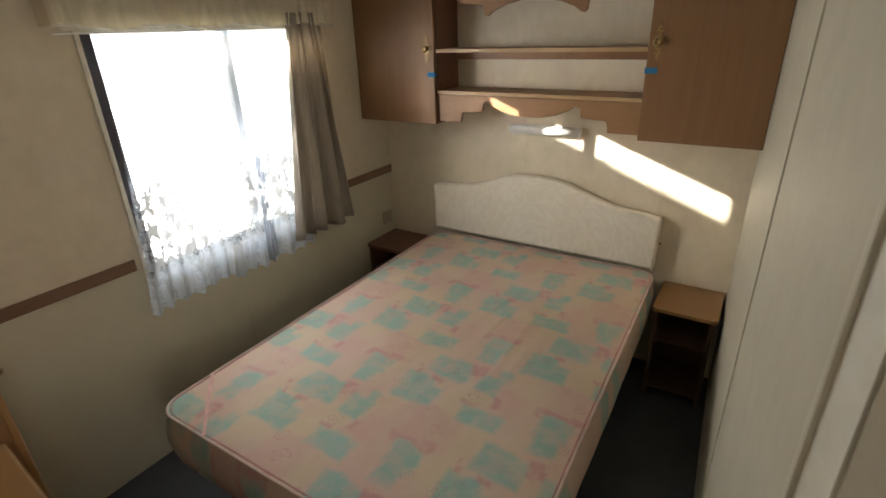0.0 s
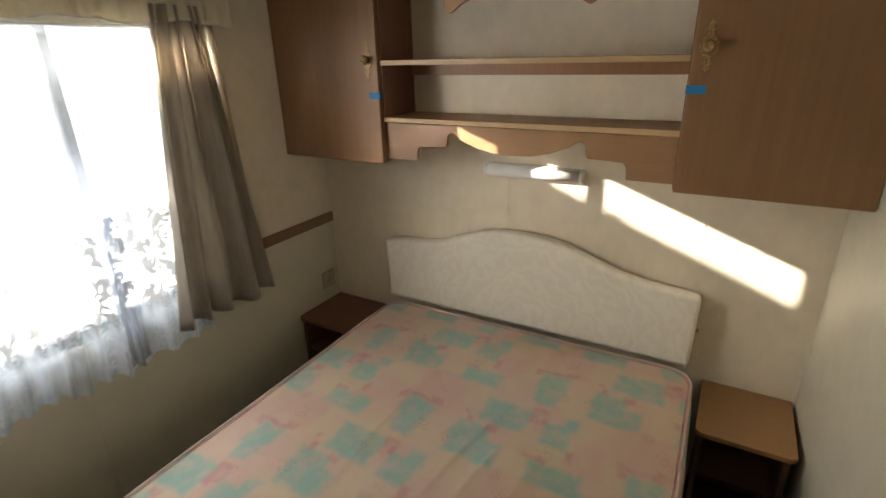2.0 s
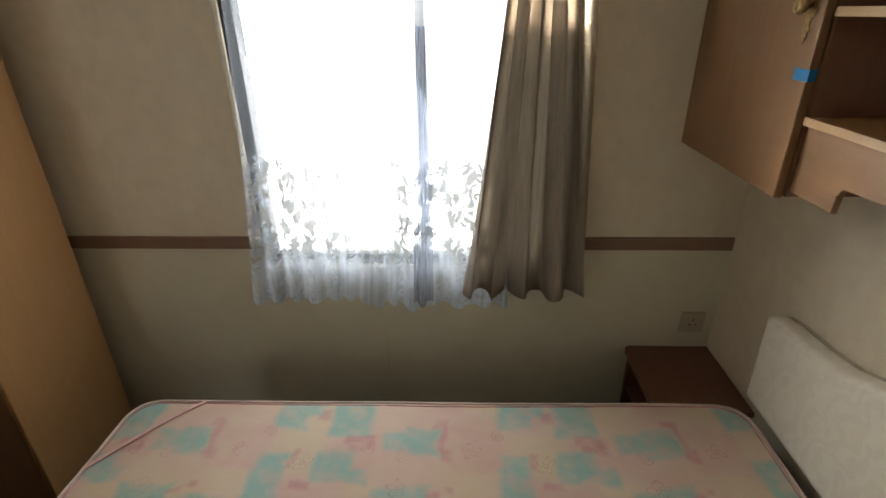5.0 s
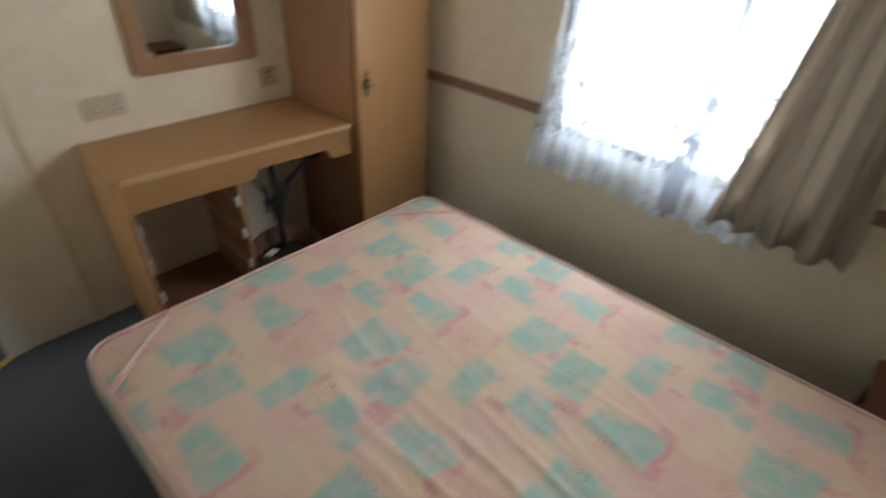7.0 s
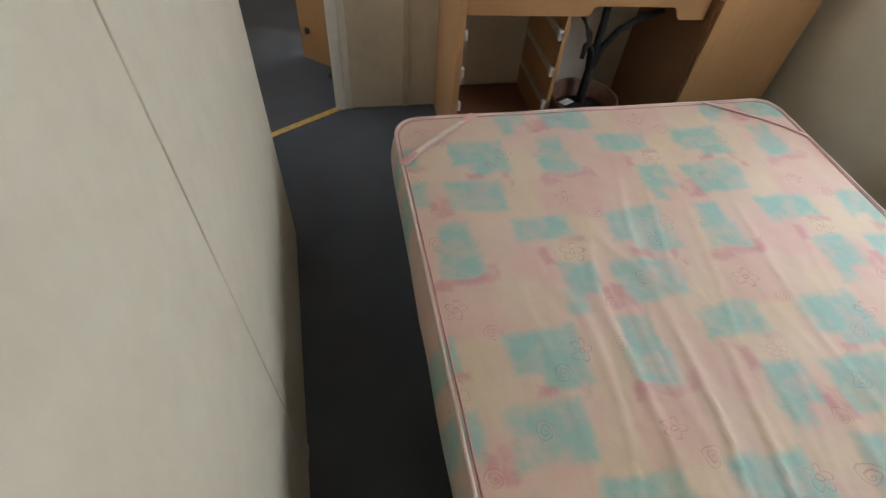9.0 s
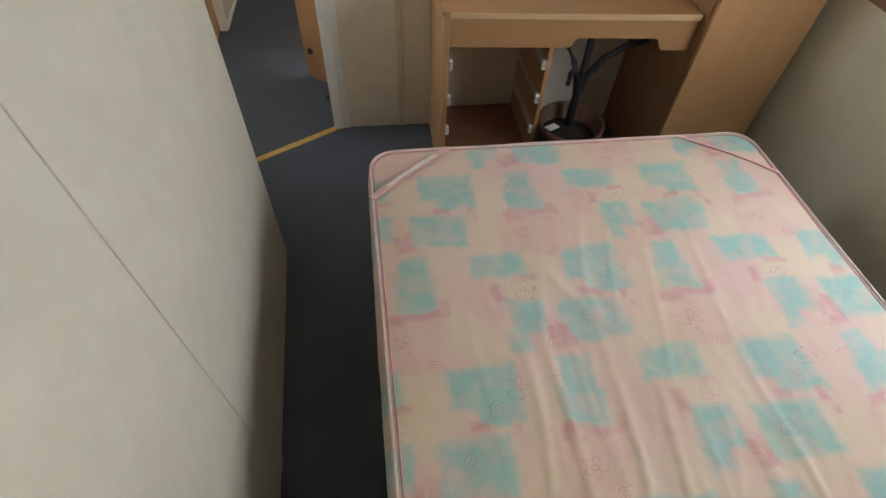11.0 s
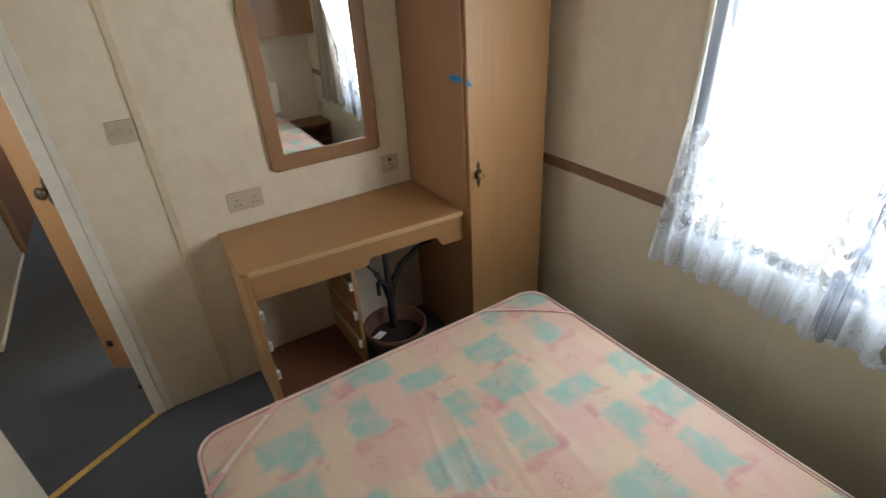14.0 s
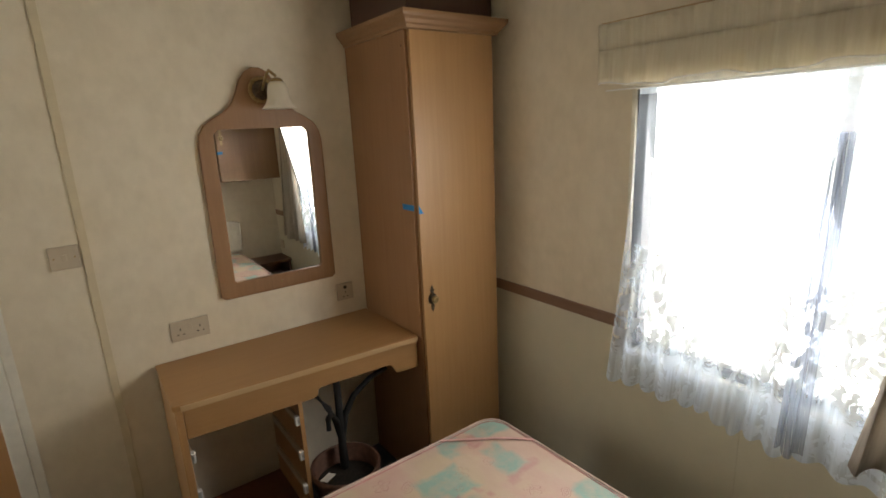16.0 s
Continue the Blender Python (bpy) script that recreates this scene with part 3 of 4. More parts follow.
# half outline of a fretted back plate, mirrored both ways
QUARTER = ((0.0, 0.050), (0.0025, 0.044), (0.0065, 0.040), (0.004, 0.035), (0.0105, 0.030), (0.0065, 0.026), (0.0045, 0.021), (0.009, 0.017), (0.0155, 0.010), (0.017, 0.003))
HALF = QUARTER + tuple((u, -v) for u, v in QUARTER[::-1])
PLATE_LINE = HALF + tuple((-u, v) for u, v in HALF[-2:0:-1])


def knob_set(x, y, z, parent, way=(0, 1, 0), size=1.0, plate_mat=None):
    """A turned brass knob on a pointed back plate; way: x or y side that it faces."""
    s = size
    plate = [(u * s, v * s) for u, v in PLATE_LINE]
    knob = min(s, 1.1)
    prof = [(0.005, 0.0), (0.005, 0.010), (0.013, 0.013), (0.016, 0.020), (0.013, 0.027), (0.008, 0.028), (0.007, 0.026), (0.0001, 0.026)]
    if way[0]:
        sg = way[0]
        pl = prism([(y + u, z + v) for u, v in plate], "x", x, x + sg * 0.002, 0.0006, 1)
        kn = lathe([(r * knob, sg * h * knob) for r, h in prof], (x, y, z), "x", 16)
    else:
        sg = way[1]
        pl = prism([(x + u, z + v) for u, v in plate], "y", y, y + sg * 0.002, 0.0006, 1)
        kn = lathe([(r * knob, sg * h * knob) for r, h in prof], (x, y, z), "y", 16)
    h = part("handle", pl, plate_mat or BRASS, parent, "pointed aged metal back plate")
    part("knob", kn, BRASS, h, "turned aged brass knob", True)
    return h


door3 = thing("door_3", (2.64, -5.7, 0), "reddish brown hall door with brass locks, shut", "door", kind="structure")
part("door_leaf", box(2.63, 2.665, -6.17, -5.29, 0.01, 2.0, 0.003), BROWN_Z, door3)
part("frame", box(2.622, 2.67, -5.29, -5.26, 0, 2.03, 0.003), OAK_EDGE, door3)
# Pale frame and brass strips stand in for the bright gap by the door.
part("frame", box(2.622, 2.67, -6.23, -6.19, 0, 2.03, 0.003), OAK_EDGE, door3)
part("lintel", box(2.622, 2.67, -6.23, -5.26, 2.03, CEILING), OAK_EDGE, door3)
part("strike_plate", box(2.619, 2.622, -5.285, -5.265, 0.62, 0.78, 0.001), BRASS_STRIP, door3, "bright brass strike plate")
for z in (0.22, 0.95, 1.65):
    part("hinge", box(2.616, 2.622, -6.20, -6.17, z, z + 0.09, 0.001), BRASS, door3, "brass hinge strip in place of a bright gap")
knob_set(2.63, -5.42, 1.02, door3, (-1, 0, 0), 1.3, BRONZE)
knob_set(2.63, -5.42, 0.84, door3, (-1, 0, 0), 1.2, BRONZE)
sw = thing("light_switch", (2.655, -4.88, 1.12), "small white switch on hall wall", "switch")
part("plate", box(2.645, 2.655, -4.93, -4.85, 1.10, 1.19, 0.003), WHITE, sw)
part("rocker", box(2.640, 2.645, -4.90, -4.88, 1.13, 1.16, 0.001), PLATE, sw, "ivory rocker")

d = (Vector((1.64, -2.99)) - Vector((2.10, -3.36))).normalized()
door1 = thing("door_1", (2.10, -3.36, 0), "oak veneer door standing open in the hall", "door", kind="structure")
part("door_leaf", slab_wall((1.64, -2.99), (2.10, -3.36), 0.03, 0.01, 2.0), OAK_Z, door1)
px, py = Vector((2.10, -3.36)) + d * 0.11 + Vector((-d.y, d.x)) * -0.032
slant = Matrix.Translation((px, py, 1.02)) @ Matrix.Rotation(math.atan2(d.y, d.x) + math.pi, 4, "Z")
plate1 = prism(PLATE_LINE, "y", 0.0, 0.003, 0.0008, 1)
knob1 = lathe([(0.007, 0.0), (0.007, 0.020), (0.018, 0.025), (0.022, 0.034), (0.016, 0.046), (0.0001, 0.048)], (0, 0, 0), "y", 16)
for shape in (plate1, knob1):
    bmesh.ops.scale(shape, verts=shape.verts, vec=(1.35, 1.0, 1.35))
    bmesh.ops.transform(shape, verts=shape.verts, matrix=slant)
handle1 = part("handle", plate1, BRONZE, door1, "pointed dark bronze back plate")
part("knob", knob1, BRONZE, handle1, "round dark bronze knob", True)
part("bolt", box(2.068, 2.094, -3.325, -3.288, 0.165, 0.192, 0.003), DARK, door1, "small dark floor bolt")

# ---- window ----
y0, y1, z0, z1 = WIN
win = thing("window_1", (0, (y0 + y1) / 2, z0), "bright window with dark rubber surround and pale frame", "window", kind="structure")
for a in ((y0 - 0.022, y0 - 0.004, z0 - 0.03, z1 + 0.01), (y1, y1 + 0.03, z0 - 0.03, z1 + 0.01)):
    part("window_frame", box(0, 0.012, *a, 0.003), FRAME_W, win)
part("window_frame", box(0, 0.012, y0 - 0.004, y1, z1 - 0.01, z1 + 0.02, 0.003), FRAME_W, win)
part("window_sill", box(-0.055, 0.014, y0 - 0.004, y1, z0 - 0.03, z0, 0.003), FRAME_W, win)
part("rubber_surround", box(-0.055, 0.004, y0 - 0.004, y0 + 0.036, z0, z1, 0.004), FRAME_D, win)
for a in ((y1 - 0.03, y1, z0, z1), (y0 + 0.032, y1 - 0.03, z0, z0 + 0.035), (y0 + 0.032, y1 - 0.03, z1 - 0.008, z1)):
    part("rubber_surround", box(-0.05, -0.012, *a, 0.004), FRAME_D, win)
part("mullion", box(-0.05, -0.015, -1.086, -1.054, z0 + 0.035, z1 - 0.008, 0.004), FRAME_G, win, "grey upright window bar")
pane = part("pane", box(-0.034, -0.030, y0 + 0.03, -1.08, z0 + 0.03, z1 - 0.008), GLASS, win)
pane.visible_shadow = False
pane = part("pane", box(-0.034, -0.030, -1.05, y1 - 0.03, z0 + 0.03, z1 - 0.008), GLASS, win)
pane.visible_shadow = False

# Glows for the outdoors; its unseen top edge cuts off the low sun.
solo("backdrop", box(-3.10, -3.0, -9, 6, -1.0, 2.822), BACKDROP, "hazy glowing garden backdrop, also blocks the low sun", kind="structure")
solo("ground", box(-60, -0.1, -60, 60, -0.75, -0.7), plain("pale_gravel", (0.45, 0.43, 0.38), 0.9), "pale ground outside", kind="structure")


def drape(y_of, x_of, z_of, ny, nz):
    """A cloth sheet on (s, t), each from 0 to 1, with u, v in metres for its print."""
    bm = bmesh.new()
    uv = bm.loops.layers.uv.new("UVMap")
    grid = []
    for j in range(nz + 1):
        row = []
        for i in range(ny + 1):
            s, t = i / ny, j / nz
            row.append(bm.verts.new((x_of(s, t), y_of(s, t), z_of(s, t))))
        grid.append(row)
    for j in range(nz):
        for i in range(ny):
            f = bm.faces.new((grid[j][i], grid[j][i + 1], grid[j + 1][i + 1], grid[j + 1][i]))
            for loop, (a, b) in zip(f.loops, ((i, j), (i + 1, j), (i + 1, j + 1), (i, j + 1))):
                loop[uv].uv = (a / ny * 1.15, b / nz * 1.12)
    return bm


def thick(ob, t):
    md = ob.modifiers.new("thickness", "SOLIDIFY")
    md.thickness = t
    return ob


net = drape(lambda s, t: (-1.632 - 0.085 * (1 - t) ** 1.5) * (1 - s) - 0.79 * s + 0.03 * (1 - t) * math.sin(9 * s),
            lambda s, t: 0.042 + (0.004 + 0.009 * (1 - t)) * math.sin(88 * s + 2.5 * math.sin(11 * s)) + 0.010 * (1 - t) * math.sin(31 * s + 1),
            lambda s, t: (0.705 + 0.010 * math.cos(88 * s + 2.5 * math.sin(11 * s)) + 0.010 * math.sin(5 * s) - 0.030 * math.exp(-((s - 0.52) / 0.035) ** 2) - 0.022 * math.exp(-((s - 0.66) / 0.03) ** 2) + 0.016 * math.exp(-((s - 0.42) / 0.05) ** 2)) * (1 - t) + 1.795 * t, 320, 40)
lace = thing("net_curtain", (0.045, -1.2, 0.70), "white lace net curtain with floral lower half over window", "net curtain")
part("panel", net, NET, lace, "", True)
fold = drape(lambda s, t: -1.085 + 0.03 * t + 0.055 * (s - 0.5) * (1.2 - 0.5 * t) + 0.006 * math.sin(14 * s),
             lambda s, t: 0.062 + 0.008 * math.sin(17 * s + 2 * t), lambda s, t: (0.715 + 0.015 * math.sin(9 * s)) * (1 - t) + 1.64 * t, 40, 24)
part("gathered_fold", fold, NET_FOLD, lace, "", True)
part_rod = solo("curtain_wire", tube([(0.05, -1.76, 1.792), (0.05, -0.6, 1.797)], 0.003, 6), WHITE, "thin white net curtain wire", "curtain rod")


def curtain(s, t):
    k = 1 - t
    return 0.075 + (0.020 + 0.020 * k) * math.sin(2 * math.pi * 4.3 * s + 0.8 * math.sin(5 * s)) + 0.02 * k * math.sin(9 * s)


drapes = thing("curtain", (0.07, -0.7, 0.76), "taupe cloth curtain drawn back beside window", "curtain")
cur = drape(lambda s, t: (-0.80 - 0.14 * (1 - t)) * (1 - s) + (-0.628 + 0.100 * (1 - t)) * s + 0.008 * math.sin(40 * s + 3 * t), curtain,
            lambda s, t: (0.765 + 0.012 * math.sin(8 * s)) * (1 - t) + 1.86 * t, 110, 30)
thick(part("panel", cur, CURTAIN, drapes, "", True), 0.003)
lin = drape(lambda s, t: (-0.640 + 0.10 * (1 - t)) * (1 - s) + (-0.572 + 0.055 * (1 - t)) * s, lambda s, t: 0.070 + 0.012 * math.sin(5.5 * s + 0.6),
            lambda s, t: 0.785 * (1 - t) + 1.86 * t, 16, 24)
part("lining", lin, LINING, drapes, "thin pale curtain lining", True)

# pelmet: board with a gathered two-tier valance
pel = thing("window_pelmet", (0.05, -1.15, 1.83), "cream gathered fabric window pelmet", "pelmet")
part("rail", box(0.0, 0.075, -1.76, -0.50, 1.845, 1.862, 0.002), OAK_EDGE, pel, "pale wood pelmet board")
part("rail", box(0.0125, 0.02, -1.72, -0.53, 1.80, 1.845, 0.002), FRAME_W, pel)


def ruffle(amp, freq, base):
    def x_of(s, t):
        return base + amp * (0.25 + 0.75 * (1 - t)) * math.sin(freq * s + 1.7 * math.sin(13 * s) + 0.6 * math.sin(29 * s))
    return x_of


low = part("valance", drape(lambda s, t: -1.768 + 1.268 * s, ruffle(0.009, 120, 0.082), lambda s, t: (1.808 + 0.007 * math.sin(23 * s + 1) + 0.003 * math.sin(61 * s)) * (1 - t) + 1.922 * t, 260, 8), VALANCE, pel, "", True)
thick(low, 0.003)
frill = ruffle(0.009, 120, 0.082)
hem_line = [(frill(k / 200, 0.0) + 0.002, -1.768 + 1.268 * k / 200, 1.808 + 0.007 * math.sin(23 * k / 200 + 1) + 0.003 * math.sin(61 * k / 200)) for k in range(201)]
part("hem_trim", tube(hem_line, 0.0026, 6), WHITE, pel, "white stitched hem", True)
up = part("heading", drape(lambda s, t: -1.768 + 1.268 * s, lambda s, t: 0.082 + 0.003 * math.sin(190 * s) + 0.004 * t, lambda s, t: 1.922 * (1 - t) + 2.004 * t, 260, 4), VALANCE, pel, "", True)
thick(up, 0.004)
for y in (-1.768, -0.50):
    part("return", box(0.0, 0.082, y - 0.002, y + 0.002, 1.815, 2.002), VALANCE, pel)
part("top_board", box(0.0, 0.08, -1.765, -0.502, 2.002, 2.010), OAK_EDGE, pel)

# ---- bed ----
MX0, MX1, MY0, MY1, MZ0, MZ1 = 0.435, 1.775, -1.962, -0.105, 0.36, 0.572
bed = thing("bed_base", (1.1, -1.0, 0), "dark low bed base under the mattress", "bed base")
part("deck", box(MX0 + 0.05, MX1 - 0.05, MY0 + 0.06, MY1 - 0.02, 0.30, MZ0 - 0.004, 0.006), DARK, bed)
for x in (MX0 + 0.12, MX1 - 0.17):
    for y in (MY0 + 0.16, MY1 - 0.16):
        part("leg", box(x, x + 0.05, y, y + 0.05, 0, 0.30, 0.004), DARK, bed)


def rounded(x0, x1, y0, y1, r, n=8):
    return arc(x1 - r, y1 - r, r, 0, 90, n) + arc(x0 + r, y1 - r, r, 90, 180, n) + arc(x0 + r, y0 + r, r, 180, 270, n) + arc(x1 - r, y0 + r, r, 270, 360, n)


def top_z(x, y):
    """The height of the mattress top: slightly higher at its head, dished and creased along its middle."""
    u, v = (x - MX0) / (MX1 - MX0), (y - MY0) / (MY1 - MY0)
    edge = min(u, 1 - u, v * 1.35, (1 - v) * 1.35)
    swell = 0.012 * (1 - math.exp(-edge * 14)) - 0.010 * math.exp(-((u - 0.55) ** 2 + (v - 0.5) ** 2) / 0.09)
    mask = math.exp(-((u - 0.50) ** 2 / 0.07 + (v - 0.52) ** 2 / 0.055))
    bend = x - 0.14 * y + 0.020 * math.sin(6.5 * y + 1.0)
    ridge = (1 - abs(noise.noise(Vector((bend * 11, y * 1.5, 0.3))))) ** 7
    small = (1 - abs(noise.noise(Vector((bend * 23, y * 4.0, 7.3))))) ** 7
    patch = min(1.0, max(0.3, 0.75 + 1.3 * noise.noise(Vector((x * 3.3, y * 2.2, 11.0)))))
    fold = mask * patch * (0.0120 * ridge ** 1.8 + 0.0034 * small - 0.003)
    lumps = 0.004 * noise.noise(Vector((x * 6, y * 6, 5.0))) * min(1, edge * 12) + 0.005 * noise.noise(Vector((x * 3.1, y * 3.1, 2.0)))
    return MZ1 + 0.026 * v + swell + fold + lumps


def taper(x, y):
    """The mattress is pressed a little narrower at its head on the side away from the window."""
    u, v = (x - MX0) / (MX1 - MX0), (y - MY0) / (MY1 - MY0)
    return x - 0.038 * max(0.0, u) * max(0.0, v)


mat = thing("mattress", (1.1, -1.0, MZ0), "pastel patchwork print double mattress, bare and slightly creased", "mattress")
bm = bmesh.new()
NX, NY = 150, 206
RC = 0.085
grid = {}
for i in range(NX + 1):
    for j in range(NY + 1):
        x, y = MX0 + (MX1 - MX0) * i / NX, MY0 + (MY1 - MY0) * j / NY
        # pull the corners of the grid into the rounded outline
        cx = min(max(x, MX0 + RC), MX1 - RC)
        cy = min(max(y, MY0 + RC), MY1 - RC)
        dx, dy = x - cx, y - cy
        if dx and dy:
            far = math.hypot(dx, dy)
            k = max(abs(dx), abs(dy)) / far
            dx, dy = dx * k, dy * k
        x, y = cx + dx, cy + dy
        grid[i, j] = bm.verts.new((taper(x, y), y, top_z(x, y)))
for i in range(NX):
    for j in range(NY):
        bm.faces.new((grid[i, j], grid[i + 1, j], grid[i + 1, j + 1], grid[i, j + 1]))
part("top_panel", bm, MATTRESS, mat, "", True)
ring = rounded(MX0, MX1, MY0, MY1, RC, 10)


def along(ring, step=0.03):
    out = []
    for p, q in zip(ring, ring[1:] + ring[:1]):
        p, q = Vector(p), Vector(q)
        k = max(1, int((q - p).length / step))
        out += [p.lerp(q, i / k) for i in range(k)]
    return out


edge = along(ring)
bm = bmesh.new()
rows = []
mid = Vector(((MX0 + MX1) / 2, (MY0 + MY1) / 2))
for h in range(7):
    t = h / 6
    row = []
    for i, p in enumerate(edge):
        out = (p - mid).normalized() * (0.022 * math.sin(math.pi * t) ** 0.8 + 0.003 * noise.noise(Vector((p.x * 9, p.y * 9, t * 4))))
        zt = top_z(p.x, p.y) - 0.003
        row.append(bm.verts.new((taper(p.x, p.y) + out.x, p.y + out.y, MZ0 + (zt - MZ0) * t)))
    rows.append(row)
for a, b in zip(rows, rows[1:]):
    for i in range(len(edge)):
        k = (i + 1) % len(edge)
        bm.faces.new((a[i], a[k], b[k], b[i]))
bm.faces.new(rows[0])
part("side_panel", bm, MATTRESS, mat, "", True)
part("piping", tube([(taper(p.x, p.y), p.y, top_z(p.x, p.y) + 0.001) for p in edge], 0.0045, 6, True), PIPING, mat, "cream corded edge piping", True)
SEAM = plain("pink_seam", (0.42, 0.20, 0.20), 0.8, 0, 0.3, 12)
inside = [p + (mid - p).normalized() * 0.013 for p in edge]
part("seam", tube([(taper(p.x, p.y), p.y, top_z(p.x, p.y)) for p in inside], 0.0022, 6, True), SEAM, mat, "pink stitched seam", True)
part("piping", tube([(taper(p.x, p.y), p.y, MZ0 + 0.006) for p in edge], 0.0045, 6, True), PIPING, mat, "cream corded edge piping", True)


def strap(a, b, w, up=0.004):
    bm = bmesh.new()
    a, b = Vector(a), Vector(b)
    s = Vector((-(b - a).y, (b - a).x)).normalized() * w / 2
    prev = None
    for i in range(21):
        p = a.lerp(b, i / 20)
        cur2 = [bm.verts.new((q.x, q.y, top_z(q.x, q.y) + up)) for q in (p + s, p - s)]
        if prev:
            bm.faces.new((prev[0], prev[1], cur2[1], cur2[0]))
        prev = cur2
    r = bmesh.ops.extrude_face_region(bm, geom=bm.faces[:])
    bmesh.ops.translate(bm, verts=[g for g in r["geom"] if isinstance(g, bmesh.types.BMVert)], vec=(0, 0, 0.0025))
    return bm


part("corner_strap", strap((MX1 - 0.004, MY0 + 0.222), (MX1 - 0.262, MY0 + 0.004), 0.026), STRAP, mat, "pink and cream corner turning strap")
part("corner_strap", strap((MX0 + 0.004, MY0 + 0.222), (MX0 + 0.262, MY0 + 0.004), 0.012), STRAP, mat, "pink and cream corner turning strap")

part("strap_stripe", strap((MX1 - 0.050, MY0 + 0.183), (MX1 - 0.216, MY0 + 0.043), 0.012, 0.0066), PIPING_PALE, mat, "pale woven centre of the strap")

# headboard
hb_top = [(0.383, 0.885), (0.45, 0.898), (0.56, 0.903), (0.66, 0.917), (0.76, 0.952), (0.86, 0.990), (0.95, 1.008), (1.05, 1.012), (1.15, 1.008), (1.24, 0.990),
          (1.34, 0.952), (1.44, 0.917), (1.55, 0.896), (1.66, 0.886), (1.722, 0.876)]
outline = [(0.392, 0.60), (1.718, 0.60)] + hb_top[::-1]
board = thing("headboard", (1.05, -0.04, 0.60), "cream damask upholstered headboard with curved top", "headboard")
part("padding", prism(outline, "y", -0.076, -0.016, 0.020, 4), DAMASK, board, "", True)
part("backing", prism([(u + (1.05 - u) * 0.006, v - 0.004) for u, v in outline], "y", -0.0155, -0.004, 0.001, 1), PLATE, board, "pale backing board")
rim_line = [(u + (1.05 - u) * 0.012, -0.068, v - 0.006) for u, v in outline[1:]] + [(outline[0][0] + 0.006, -0.068, outline[0][1] + 0.006)]
part("piping", tube(rim_line, 0.0035, 6), DAMASK, board, "", True)
part("bolt", lathe([(0.006, 0.0), (0.006, 0.008), (0.0001, 0.011)], (1.722, -0.03, 0.735), "x", 10), BRASS, board, "small brass fixing bolt")

# ---- overhead cupboards and shelves ----
FY = -0.242


def wall_cupboard(x0, x1, knob_x, label, tape_x, up):
    z0, z1 = 1.288, 2.22
    c = thing("wall_cupboard", ((x0 + x1) / 2, -0.12, z0), label, "cupboard", "cupboards over the bed")
    body = part("body", box(x0, x1, FY + 0.02, -0.001, z0 + 0.004, z1, 0.001), OAK_CUP_DIM, c)
    inner = x1 if x0 < 0.1 else x0
    side = 1 if x0 < 0.1 else -1
    # Brown sheet puts the shade on the inner side into its colour.
    part("end_panel", box(min(inner, inner + side * 0.0025), max(inner, inner + side * 0.0025), FY + 0.021, -0.001, z0 + 0.004, z1), BROWN_Z, c, "end panel in brown, for its unlit side")
    door = part("door", box(x0 + 0.002, x1 + (-0.002 if x0 < 0.1 else 0.010), FY - 0.002, FY + 0.017, z0, z1, 0.003), OAK_CUP_DIM, c)
    knob_set(knob_x, FY - 0.002, 1.676 + up * 0.5, door, (0, -1, 0), 1.45, OLD_GOLD)
    tp = box(tape_x - 0.025, tape_x + 0.025, FY - 0.0035, FY - 0.0022, 1.536 + up, 1.559 + up)
    part("masking_tape", tp, BLUE, c, "strip of blue masking tape")
    if x0 < 0.1:
        part("masking_tape", box(x1 - 0.0019, x1 - 0.0007, FY - 0.0035, FY + 0.016, 1.536 + up, 1.559 + up), BLUE, c, "folded end of blue tape")
    return c


wall_cupboard(0.002, 0.535, 0.490, "oak veneer overhead cupboard beside window wall, door closed", 0.515, 0.0)
wall_cupboard(1.592, 2.064, 1.632, "oak veneer overhead cupboard over bedside table, door closed", 1.615, 0.035)

shelf = thing("shelf_unit", (1.06, -0.12, 1.30), "open oak shelf unit between overhead cupboards", "shelf unit")
for z in (1.466, 1.672):
    b = part("shelf", box(0.538, 1.589, -0.222, -0.001, z - 0.014, z, 0.001), OAK_X, shelf)
    part("edging", box(0.538, 1.589, -0.228, -0.2225, z - 0.016, z + 0.001, 0.001), OAK_EDGE, b, "pale oak front edging")


part("batten", box(0.54, 1.587, -0.022, -0.001, 1.612, 1.6575, 0.002), OAK_SIDE, shelf, "dark wooden batten under shelf")


def apron(sign, z0, flat):
    """The fretted lower (sign 1) or upper (sign -1) board of the shelf unit."""
    pts = [(0.538, 0.0), (0.675, 0.0)]
    pts += [(0.678, 0.040)] + arc(0.695, 0.040, 0.014, 180, 90, 4) + [(0.775, 0.058)] + arc(0.790, 0.075, 0.017, 270, 360, 4)
    pts += arc(0.828, 0.092, 0.020, 180, 60, 5)
    pts += [(0.87, 0.088), (0.93, 0.065), (1.00, 0.051), (1.063, 0.047), (1.13, 0.051), (1.20, 0.065), (1.26, 0.088)]
    right = [(2.127 - u, v) for u, v in pts[:-7]][::-1]
    low = pts + right
    line = [(u, z0 + sign * v) for u, v in low]
    return [(1.589, flat), (0.538, flat)] + line


part("apron", prism(apron(1, 1.305, 1.447), "y", -0.216, -0.202, 0.0015, 1), OAK_PINK, shelf, "fretted beech lower board")
part("valance_board", prism(apron(-1, 1.930, 2.20), "y", -0.216, -0.202, 0.0015, 1), OAK_PINK, shelf, "fretted beech upper board")

lamp = thing("reading_lamp", (1.08, -0.03, 1.23), "white plastic tube reading lamp on wall", "wall lamp")
part("housing", box(0.878, 1.272, -0.022, -0.002, 1.228, 1.280, 0.004), WHITE, lamp)
tubeprof = [(-0.022, 1.232)] + arc(-0.024, 1.254, 0.024, 260, 100, 8) + [(-0.022, 1.276)]
